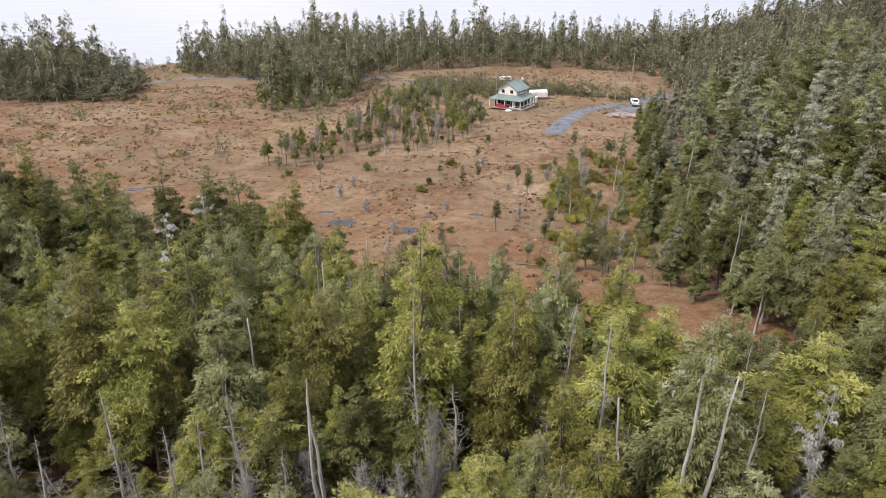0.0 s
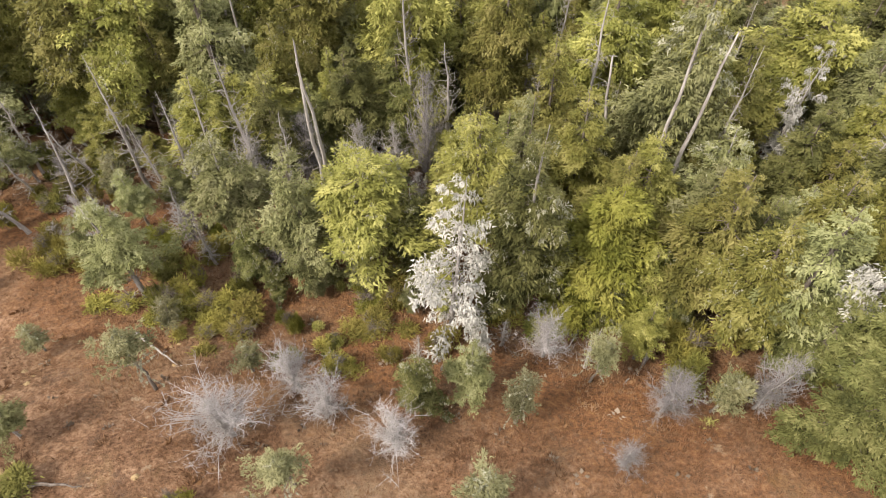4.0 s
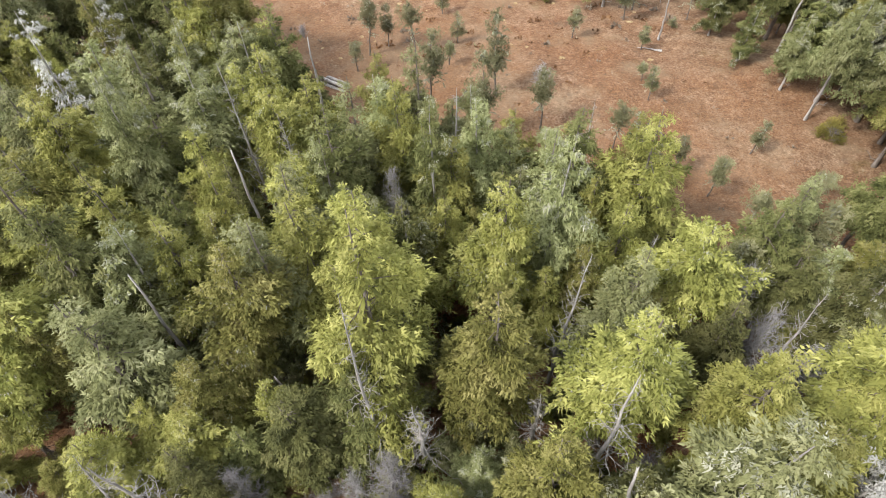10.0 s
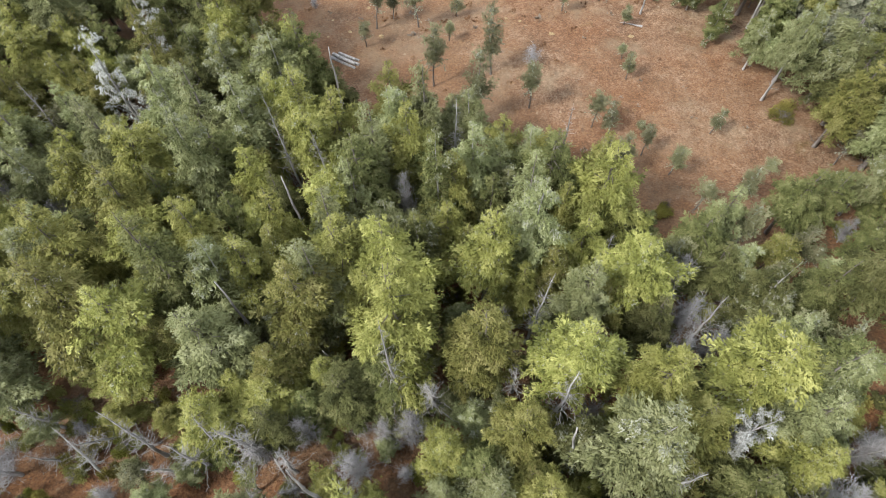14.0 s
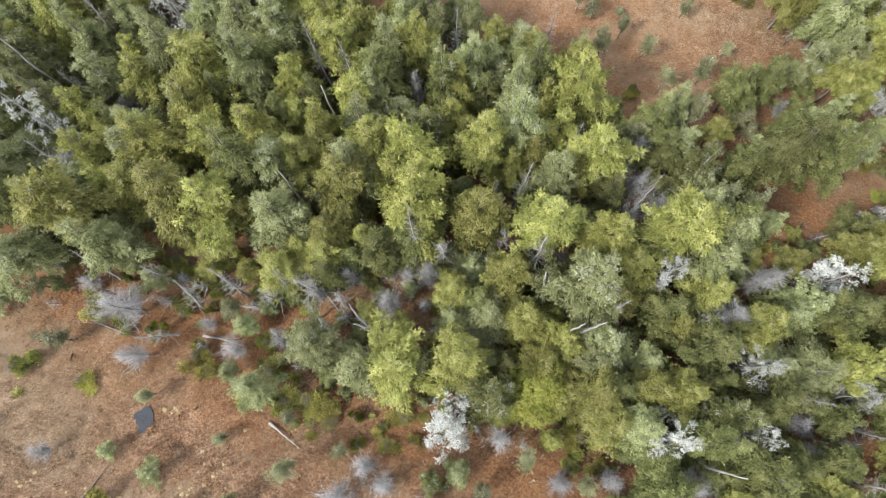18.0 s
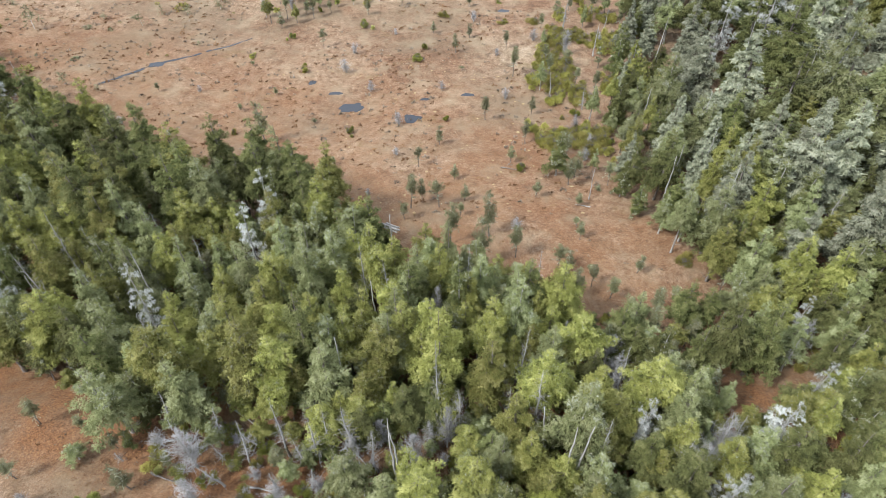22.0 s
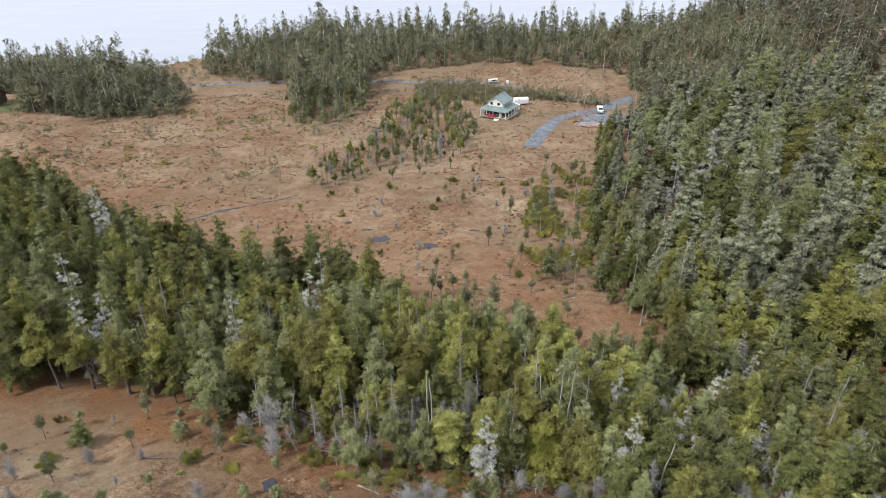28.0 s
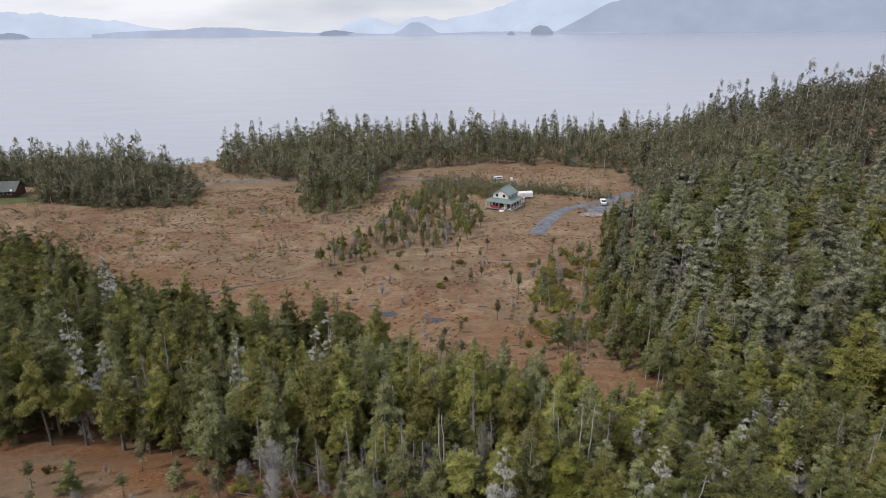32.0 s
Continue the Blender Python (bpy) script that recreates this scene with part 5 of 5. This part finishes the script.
def cabin():
    """Two-storey cabin: cream gabled upper floor over a wide hipped porch roof."""
    root = tagged(new("cabin"), "two-storey bog cabin with cream upper floor, green roof and wrap-round porch", "house")
    W, D = 10.2, 10.6
    part("foundation", box(7.6, 8.2, 0.7, 0, 0.2, -0.4), POLE_WOOD, root)
    part("ground_floor_wall", box(7.2, 7.8, 2.7, 0, 0.2, 0.3), LOG_WALL, root, "dark-stained lower walls")
    part("porch_deck", box(W - 0.6, D - 0.6, 0.22, 0, 0, 0.1, 0.02), POLE_WOOD, root, "weathered plank porch deck")
    a, b, c, d = W / 2, D / 2, 3.0, 3.4
    part("porch_roof", solid([(-a, -b, 2.65), (a, -b, 2.65), (a, b, 2.65), (-a, b, 2.65), (-c, -d, 3.75), (c, -d, 3.75), (c, d, 3.75), (-c, d, 3.75),
                              (-a, -b, 2.5), (a, -b, 2.5), (a, b, 2.5), (-a, b, 2.5)],
                             [(0, 1, 5, 4), (1, 2, 6, 5), (2, 3, 7, 6), (3, 0, 4, 7), (4, 5, 6, 7), (0, 8, 9, 1), (1, 9, 10, 2), (2, 10, 11, 3), (3, 11, 8, 0), (8, 11, 10, 9)]), ROOF, root, "hipped grey-green metal porch roof")
    for i in range(-6, 7):
        part("roof_seam", solid([(i * 0.78 - 0.02, -b, 2.66), (i * 0.78 + 0.02, -b, 2.66), (i * 0.46 + 0.02, -d, 3.8), (i * 0.46 - 0.02, -d, 3.8), (i * 0.78, -b, 2.72), (i * 0.46, -d, 3.86)], [(0, 1, 4), (1, 2, 5, 4), (2, 3, 5), (3, 0, 4, 5)]), ROOF, root)
    part("upper_wall", box(5.6, 6.6, 1.5, 0, 0, 3.7), WHITE_WALL, root, "cream boarded upper walls")
    part("gable_wall", gable(5.6, 6.6, 5.2, 1.75), WHITE_WALL, root, "cream boarded gable")
    for s in (-1, 1):
        part("roof", slope(s * 3.5, 0, -3.9, 3.9, 4.92, 7.1), ROOF, root, "grey-green metal gable roof")
    part("ridge_cap", box(0.3, 7.8, 0.1, 0, 0, 7.06, 0.03), ROOF, root)
    part("stove_pipe", rod((0.9, 1.6, 6.2), (0.9, 1.6, 7.7), 0.12), METAL, root, "galvanised stove pipe")
    for i in range(5):
        x = -a + 0.4 + i * (W - 0.8) / 4
        for y in (-b + 0.4, b - 0.4):
            part("porch_post", box(0.16, 0.16, 2.3, x, y, 0.3), WHITE_PAINT if y < 0 else POLE_WOOD, root)
    for i in range(1, 4):
        part("porch_post", box(0.16, 0.16, 2.3, a - 0.4, -b + 0.4 + i * (D - 0.8) / 4, 0.3), WHITE_PAINT, root)
    for z in (0.62, 1.02):
        part("porch_rail", box(3.4, 0.07, 0.09, 3.0, -b + 0.4, z), WHITE_PAINT, root)
        part("porch_rail", box(0.07, D - 1.2, 0.09, a - 0.4, 0, z), WHITE_PAINT, root)
    part("porch_skirt", box(0.06, D - 0.8, 0.75, a - 0.32, 0, -0.45), WHITE_WALL, root, "pale boards under the porch")
    part("banner", box(3.0, 0.05, 0.8, -0.9, -b + 0.34, 0.45), RED_CLOTH, root, "red cloth over the porch rail")
    steps_part = part("steps", box(1.6, 1.3, 0.25, 1.6, -b - 0.4, -0.3), WHITE_PAINT, root, "white painted steps")
    for i in range(2):
        part("tread", box(1.6, 0.4, 0.2, 1.6, -b - 0.1 - 0.4 * i, -0.02 - 0.16 * i), WHITE_PAINT, steps_part)
    for x in (-1.3, 1.3):
        window(0.9, 0.9, x, -3.32, 4.2, root)
    for y in (-1.8, 0.2, 2.0):
        window(0.9, 0.8, 2.82, y, 4.15, root, "x")
    for x in (-2.4, 0.6):
        window(1.3, 1.2, x, -3.76, 1.2, root)
    part("door", box(0.95, 0.1, 2.05, 2.2, -3.74, 0.32), WHITE_WALL, root, "cream front door")
    return root


def place(ob, x, y, turn=0.0, lift=0.0, scale=(1, 1, 1)):
    ob.matrix_basis = Matrix.LocRotScale((x, y, ground_z(x, y) + lift), Euler((0, 0, radians(turn))), scale)
    return ob


place(cabin(), 20.4, 185.2, -31, 0.25)


def log_house():
    root = tagged(new("log_house"), "low log house with a grey shingle roof on a lawn", "house")
    part("wall", box(13, 8, 2.7, 0, 0, -0.3), LOG_WALL, root, "brown log walls")
    part("gable_wall", gable(8, 13, 2.4, 2.3), LOG_WALL, root).matrix_basis = Matrix.Rotation(math.pi / 2, 4, "Z")
    for s in (-1, 1):
        part("roof", slope(s * 4.9, 0, -7.1, 7.1, 2.15, 4.9), SHINGLE, root, "grey shingle roof").matrix_basis = Matrix.Rotation(math.pi / 2, 4, "Z")
    for x in (-4, -1.2, 2.0, 4.6):
        window(1.1, 1.1, x, -4.06, 1.0, root)
    part("door", box(1.0, 0.1, 2.0, 0.6, -4.05, 0.1), WHITE_PAINT, root)
    dish = part("satellite_dish", rod((5.6, -4.6, 2.6), (5.62, -4.7, 2.64), 0.4, 0.34, 16), WHITE_PAINT, root, "round white satellite dish")
    part("bracket", rod((5.6, -4.6, 2.6), (5.5, -4.0, 2.3), 0.03), METAL, dish)
    return root


place(log_house(), -158, 193, 8, 0.2)


def shore_house():
    root = tagged(new("shore_house"), "grey shore house with white gable trim behind brush", "house")
    part("wall", box(7, 9, 3.2, 0, 0, -0.5), LOG_WALL, root)
    part("gable_wall", gable(7, 9, 2.7, 2.2), WHITE_WALL, root)
    for s in (-1, 1):
        part("roof", slope(s * 4.2, 0, -4.9, 4.9, 2.35, 5.1), SHINGLE, root, "dark grey roof")
        part("trim", slope(s * 4.25, 0, -5.05, -4.9, 2.4, 5.18, 0.35), WHITE_PAINT, root, "white gable trim")
    part("tie_beam", box(6.6, 0.12, 0.25, 0, -4.98, 2.6), WHITE_PAINT, root)
    window(1.6, 1.2, 0, -4.56, 0.9, root)
    return root


place(shore_house(), -113, 233, 10, 0.3, (0.75, 0.75, 0.75))


def ribbon(name, line, width, mat, label, category, lift=0.1):
    """A strip of made ground that follows the lie of the land."""
    pts = []
    for (ax, ay, aw), (bx, by, bw) in zip(line, line[1:]):
        n = max(2, int(math.hypot(bx - ax, by - ay) / 1.2))
        pts += [(ax + (bx - ax) * i / n, ay + (by - ay) * i / n, aw + (bw - aw) * i / n) for i in range(n)]
    pts.append(line[-1])
    p = np.array(pts)
    for _ in range(6):
        p[1:-1] = (p[:-2] + 2 * p[1:-1] + p[2:]) / 4
    d = unit(np.gradient(p[:, :2], axis=0))
    nrm = np.stack([-d[:, 1], d[:, 0]], 1)
    verts, cols = [], 7
    for i in range(len(p)):
        for j in range(cols):
            f = (j / (cols - 1) - 0.5) * p[i, 2] * (1 + 0.12 * noise.noise((i * 0.4, j * 3.0, 8.0)))
            x, y = p[i, 0] + nrm[i, 0] * f, p[i, 1] + nrm[i, 1] * f
            edge = j in (0, cols - 1)
            verts.append((x, y, ground_z(x, y) + (-0.12 if edge else lift)))
    faces = [(i * cols + j, i * cols + j + 1, (i + 1) * cols + j + 1, (i + 1) * cols + j) for i in range(len(p) - 1) for j in range(cols - 1)]
    return tagged(mesh_object(name, verts, faces, mat), label, category, kind="structure")


ribbon("driveway", [(26.5, 151.5, 6), (29, 158, 6), (33.5, 168, 5.2), (38.5, 178, 4.4), (44, 184, 4.4), (52, 187.5, 5), (58, 190, 6), (64, 197.5, 6), (72, 205, 5)], 5, GRAVEL, "curving driveway of blue-grey gravel", "driveway", 0.14)
ribbon("yard", [(46, 175, 3), (50, 177, 12), (55, 178, 17), (60, 180, 16), (63, 183, 6)], 10, GRAVEL, "gravel turning yard", "yard", 0.12)
ribbon("road", [(64, 197.5, 4.5), (52, 203, 4), (40, 212, 4), (28, 223, 4), (14, 231, 4), (-10, 234, 4), (-50, 238, 4), (-90, 232, 4), (-130, 214, 4)], 4, GRAVEL, "narrow gravel road behind the cabin", "road", 0.1)
ribbon("cabin_lane", [(26, 224, 3.2), (25, 214, 3.2), (26, 204, 3.0), (28, 197, 3.0)], 3, GRAVEL, "gravel lane to the back of the cabin", "road", 0.14)
ribbon("lawn", [(-172, 186, 14), (-158, 185, 16), (-146, 188, 14), (-137, 194, 8)], 10, LAWN, "mown green lawn by the log house", "lawn", 0.1)


ribbon("stream", [(-62, 100, 0.7), (-54, 107, 1.1), (-47, 111, 0.5), (-42, 114, 0.9), (-37, 118, 0.4)], 0.8, POND, "narrow dark stream winding through the bog", "stream", 0.03)


def rubble():
    bm = bmesh.new()
    bmesh.ops.create_icosphere(bm, subdivisions=4, radius=1)
    for v in bm.verts:
        v.co *= 1 + 0.3 * noise.noise(v.co * 2.2) + 0.14 * noise.noise(v.co * 7)
        v.co = Vector((v.co.x * 4.6, v.co.y * 1.9, max(-0.2, v.co.z * 0.8)))
    return tagged(part("rubble_mound", bm, ROCK), "low heap of pinkish brown rubble", "rubble")


place(rubble(), 49.2, 171.3, -10, 0.1)


def pickup():
    root = tagged(new("pickup_truck"), "white pickup truck parked on gravel", "truck")
    part("body", box(1.9, 5.3, 0.62, 0, 0, 0.5, 0.1), WHITE_PAINT, root)
    cab = part("cab", solid([(-0.9, -0.5, 1.1), (0.9, -0.5, 1.1), (0.9, 1.5, 1.1), (-0.9, 1.5, 1.1), (-0.74, -0.2, 1.78), (0.74, -0.2, 1.78), (0.74, 0.95, 1.78), (-0.74, 0.95, 1.78)],
                            [(0, 1, 5, 4), (1, 2, 6, 5), (2, 3, 7, 6), (3, 0, 4, 7), (4, 5, 6, 7), (3, 2, 1, 0)]), WHITE_PAINT, root)
    part("windscreen", solid([(-0.74, 1.47, 1.16), (0.74, 1.47, 1.16), (0.64, 1.03, 1.72), (-0.64, 1.03, 1.72)], [(0, 1, 2, 3)]), GLASS, cab)
    part("rear_window", solid([(-0.72, -0.5, 1.18), (0.72, -0.5, 1.18), (0.62, -0.26, 1.7), (-0.62, -0.26, 1.7)], [(0, 1, 2, 3)]), GLASS, cab)
    for s in (-1, 1):
        part("side_window", solid([(s * 0.9, -0.3, 1.18), (s * 0.9, 1.2, 1.18), (s * 0.79, 0.85, 1.7), (s * 0.79, -0.12, 1.7)], [(0, 1, 2, 3)]), GLASS, cab)
        part("bed_side", box(0.1, 1.95, 0.35, s * 0.88, -1.6, 1.1, 0.03), WHITE_PAINT, root)
        for y in (-1.65, 1.7):
            wheel = part("wheel", rod((s * 0.72, y, 0.37), (s * 0.98, y, 0.37), 0.37, sides=16), DARK_RUBBER, root)
            part("rim", rod((s * 0.9, y, 0.37), (s * 1.0, y, 0.37), 0.2, sides=12), METAL, wheel)
        part("headlight", box(0.36, 0.06, 0.2, s * 0.68, 2.64, 0.82, 0.02), GLASS, root)
    part("tailgate", box(1.75, 0.1, 0.38, 0, -2.58, 1.08, 0.03), WHITE_PAINT, root)
    part("bumper", box(1.85, 0.16, 0.2, 0, 2.66, 0.45, 0.04), METAL, root)
    return root


def van():
    root = tagged(new("van"), "white van parked on the back road", "van")
    part("body", box(1.9, 4.8, 1.35, 0, 0, 0.45, 0.22), WHITE_PAINT, root)
    part("windscreen", box(1.5, 0.1, 0.55, 0, 2.38, 1.1, 0.03), GLASS, root)
    for s in (-1, 1):
        part("side_window", box(0.06, 2.6, 0.45, s * 0.95, 0.3, 1.15, 0.02), GLASS, root)
        for y in (-1.5, 1.5):
            part("wheel", rod((s * 0.75, y, 0.34), (s * 0.97, y, 0.34), 0.34, sides=16), DARK_RUBBER, root)
    return root


def camper():
    """A white camper trailer with a rounded roof."""
    root = tagged(new("camper_trailer"), "white camper trailer with a rounded roof beside the cabin", "trailer")
    outline = [(-1.15, 0.6), (1.15, 0.6), (1.15, 1.9)] + [(1.15 * math.cos(a), 1.9 + 0.75 * math.sin(a)) for a in np.linspace(0.3, math.pi - 0.3, 9)] + [(-1.15, 1.9)]
    n = len(outline)
    pts = [(x, y, z) for y in (-2.6, 2.6) for x, z in outline]
    part("body", solid(pts, [tuple(range(n)), tuple(range(n, 2 * n))] + [(i, (i + 1) % n, n + (i + 1) % n, n + i) for i in range(n)]), WHITE_PAINT, root)
    part("side_window", box(0.06, 1.2, 0.6, -1.16, 0.6, 1.4, 0.02), GLASS, root)
    part("door", box(0.06, 0.7, 1.7, 1.16, -1.0, 0.7, 0.02), WHITE_WALL, root)
    for s in (-1, 1):
        part("wheel", rod((s * 0.9, -0.2, 0.36), (s * 1.12, -0.2, 0.36), 0.36, sides=16), DARK_RUBBER, root)
    part("drawbar", rod((0, 2.5, 0.55), (0, 3.9, 0.5), 0.06), METAL, root)
    part("jack", rod((0, 3.6, 0.0), (0, 3.6, 0.7), 0.05), METAL, root)
    return root


def shed():
    root = tagged(new("garden_shed"), "small white shed with a flat pale roof", "shed")
    part("wall", box(1.9, 1.7, 1.7, 0, 0, -0.1), WHITE_WALL, root)
    part("roof", box(2.2, 2.0, 0.12, 0, 0, 1.6, 0.03), WHITE_PAINT, root)
    part("door", box(0.7, 0.06, 1.4, 0, -0.87, 0.05), ROOF, root)
    return root


place(pickup(), 55.6, 186.3, 172, 0.14)
place(van(), 22.6, 229.5, -75, 0.12, (0.85, 0.85, 0.85))
place(camper(), 29.6, 198.4, -80, 0.05)
place(shed(), 27.4, 192.5, -31, 0.05)


def tank():
    root = tagged(new("propane_tank"), "small white gas tank beside the road", "tank")
    part("shell", rod((0, 0, 0.3), (0, 0, 1.4), 0.55, 0.5, 16), WHITE_PAINT, root)
    part("cap", rod((0, 0, 1.4), (0, 0, 1.6), 0.5, 0.15, 16), WHITE_PAINT, root)
    part("foot_ring", rod((0, 0, -0.1), (0, 0, 0.32), 0.42, sides=16), METAL, root)
    return root


place(tank(), 28.2, 228, 0, 0.05)


def power_pole(h, arm, label):
    root = tagged(new("utility_pole"), label, "pole", "utility poles")
    part("shaft", rod((0, 0, -0.8), (0, 0, h), 0.16, 0.11, 12), POLE_WOOD, root)
    if arm:
        part("crossarm", box(1.6, 0.1, 0.12, 0, -0.16, h - 0.7), POLE_WOOD, root)
        for x in (-0.7, 0, 0.7):
            part("insulator", rod((x, -0.16, h - 0.58), (x, -0.16, h - 0.38), 0.05), WHITE_PAINT, root)
        part("transformer", rod((0.28, 0, h - 1.7), (0.28, 0, h - 1.0), 0.2, sides=14), METAL, root)
    return root


place(power_pole(7.2, True, "wooden utility pole with a crossarm and transformer"), 49.6, 185.2)
for x, y, h in ((56.8, 214, 8.5), (14.1, 231.3, 8.0), (17.2, 201.6, 8.4)):
    place(power_pole(h, False, "plain wooden utility pole"), x, y)


def plank_pile():
    root = tagged(new("driftwood_pile"), "short pile of bleached split logs on the bog", "log pile")
    for k, (y, z, r, l) in enumerate(((-0.35, 0.14, 0.17, 2.7), (0.05, 0.16, 0.19, 2.9), (0.42, 0.13, 0.15, 2.3), (-0.15, 0.44, 0.16, 2.4), (0.25, 0.42, 0.13, 2.0))):
        part("split_log", rod((-l / 2 + 0.1 * k, y, z), (l / 2, y + 0.08 * (k % 3 - 1), z + 0.03), r, r * 0.8, 9), DEADWOOD, root)
    return root


place(plank_pile(), -6.9, 57.4, -30, -0.02)


def fallen(v, mat, label):
    def make():
        q, f = trunk(v + 200, 4.0, 0.075, 10, 0.4, 0.2, 0.85, 8, 0.0, 0.04)
        return np.stack([q[:, 2], q[:, 1], q[:, 0]], 1), f[:, ::-1]
    ob = new("fallen_log", part_mesh(f"fallen_log/{v}", mat, make))
    return tagged(ob, label, "log", "fallen logs")


# the last row is a stand-in: a dark log for a rut in the bog
LOGS = [(7.9, 11.1, 6.3, 9.4, 1), (5.8, 12.7, 5.0, 11.4, 1), (-12.4, 6.1, -10.6, 5.9, 0), (25.1, 13.7, 30.0, 13.6, 0), (-35.0, 18.3, -31.5, 18.1, 0), (-11.6, 12.5, -9.5, 10.9, 1), (-8.8, 14.3, -7.1, 12.4, 1),
        (-9.5, 23.5, -6.2, 19.2, 1), (-20, 27, -16.5, 23.8, 1), (-25.4, 20.5, -21.0, 18.6, 0), (-17, 19, -14, 18.2, 1), (14.5, 6.0, 18, 7.2, 1), (9.5, 71.4, 12.2, 70.4, 0), (20.4, 60.9, 18.6, 61.4, 1), (3, 26, 5.5, 23, 0), (-24, 8, -22.4, 10.6, 0), (-18.8, 4.6, -19.4, 7.2, 0)]
for k, (ax, ay, bx, by, pale) in enumerate(LOGS):
    ob = fallen(k % 4 + 4 * pale, DEADWOOD if pale else BARK, "bleached fallen log lying on the bog" if pale else "dark rotting fallen log on the bog")
    az, bz, ln = ground_z(ax, ay), ground_z(bx, by), math.hypot(bx - ax, by - ay)
    s = ln / 3.4
    ob.matrix_basis = Matrix.LocRotScale((ax, ay, az + 0.08), Euler((0, -math.atan2(bz - az, ln), math.atan2(by - ay, bx - ax))), (s, 1, 1))


# ---- far shore, islands and mountains across the water ----
def ridge(name, x0, x1, y, heights, mat, label, category, rough=0.12, depth=60, seed=0):
    """Far land: a rounded, uneven ridge whose height runs along the given steps."""
    n, rows_n = 90, 5
    verts = []
    for i in range(n + 1):
        f = i / n
        h = float(np.interp(f, np.linspace(0, 1, len(heights)), heights))
        h *= 1 + rough * noise.noise((f * 14, seed, 1.0)) + rough * 0.5 * noise.noise((f * 45, seed, 2.0))
        for j in range(rows_n):
            g = j / (rows_n - 1)
            verts.append((x0 + (x1 - x0) * f, y + depth * g, SEA_Z - 2 + (h + 2) * math.sin(g * math.pi / 2)))
    faces = [(i * rows_n + j, (i + 1) * rows_n + j, (i + 1) * rows_n + j + 1, i * rows_n + j + 1) for i in range(n) for j in range(rows_n - 1)]
    return tagged(mesh_object(name, verts, faces, mat), label, category, kind="structure")


# air haze painted into glowing blue-grey tones, one for each stretch of land
HAZE_ISLAND = haze_glow("island_haze", (0.27, 0.32, 0.42), 1.0)
HAZE_SHORE = haze_glow("shore_haze", (0.4, 0.47, 0.6), 1.0)
HAZE_RIGHT = haze_glow("mountain_haze", (0.36, 0.42, 0.54), 1.0)
HAZE_FAR = haze_glow("far_haze", (0.55, 0.64, 0.78), 1.0)


def across(px):
    return (px - 757.0) * 3.8


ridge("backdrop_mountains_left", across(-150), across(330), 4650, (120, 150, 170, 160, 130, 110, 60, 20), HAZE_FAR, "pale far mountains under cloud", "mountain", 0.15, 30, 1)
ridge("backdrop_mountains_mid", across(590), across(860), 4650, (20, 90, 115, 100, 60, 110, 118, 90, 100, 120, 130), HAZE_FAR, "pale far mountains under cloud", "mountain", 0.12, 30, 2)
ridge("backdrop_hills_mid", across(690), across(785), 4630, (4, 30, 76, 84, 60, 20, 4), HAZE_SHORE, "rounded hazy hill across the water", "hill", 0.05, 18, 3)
ridge("backdrop_mountain_right", across(745), across(1230), 4640, (40, 110, 150, 240, 300, 330, 340, 330, 200), HAZE_FAR, "great mountain, pale with painted haze", "mountain", 0.08, 18, 4)
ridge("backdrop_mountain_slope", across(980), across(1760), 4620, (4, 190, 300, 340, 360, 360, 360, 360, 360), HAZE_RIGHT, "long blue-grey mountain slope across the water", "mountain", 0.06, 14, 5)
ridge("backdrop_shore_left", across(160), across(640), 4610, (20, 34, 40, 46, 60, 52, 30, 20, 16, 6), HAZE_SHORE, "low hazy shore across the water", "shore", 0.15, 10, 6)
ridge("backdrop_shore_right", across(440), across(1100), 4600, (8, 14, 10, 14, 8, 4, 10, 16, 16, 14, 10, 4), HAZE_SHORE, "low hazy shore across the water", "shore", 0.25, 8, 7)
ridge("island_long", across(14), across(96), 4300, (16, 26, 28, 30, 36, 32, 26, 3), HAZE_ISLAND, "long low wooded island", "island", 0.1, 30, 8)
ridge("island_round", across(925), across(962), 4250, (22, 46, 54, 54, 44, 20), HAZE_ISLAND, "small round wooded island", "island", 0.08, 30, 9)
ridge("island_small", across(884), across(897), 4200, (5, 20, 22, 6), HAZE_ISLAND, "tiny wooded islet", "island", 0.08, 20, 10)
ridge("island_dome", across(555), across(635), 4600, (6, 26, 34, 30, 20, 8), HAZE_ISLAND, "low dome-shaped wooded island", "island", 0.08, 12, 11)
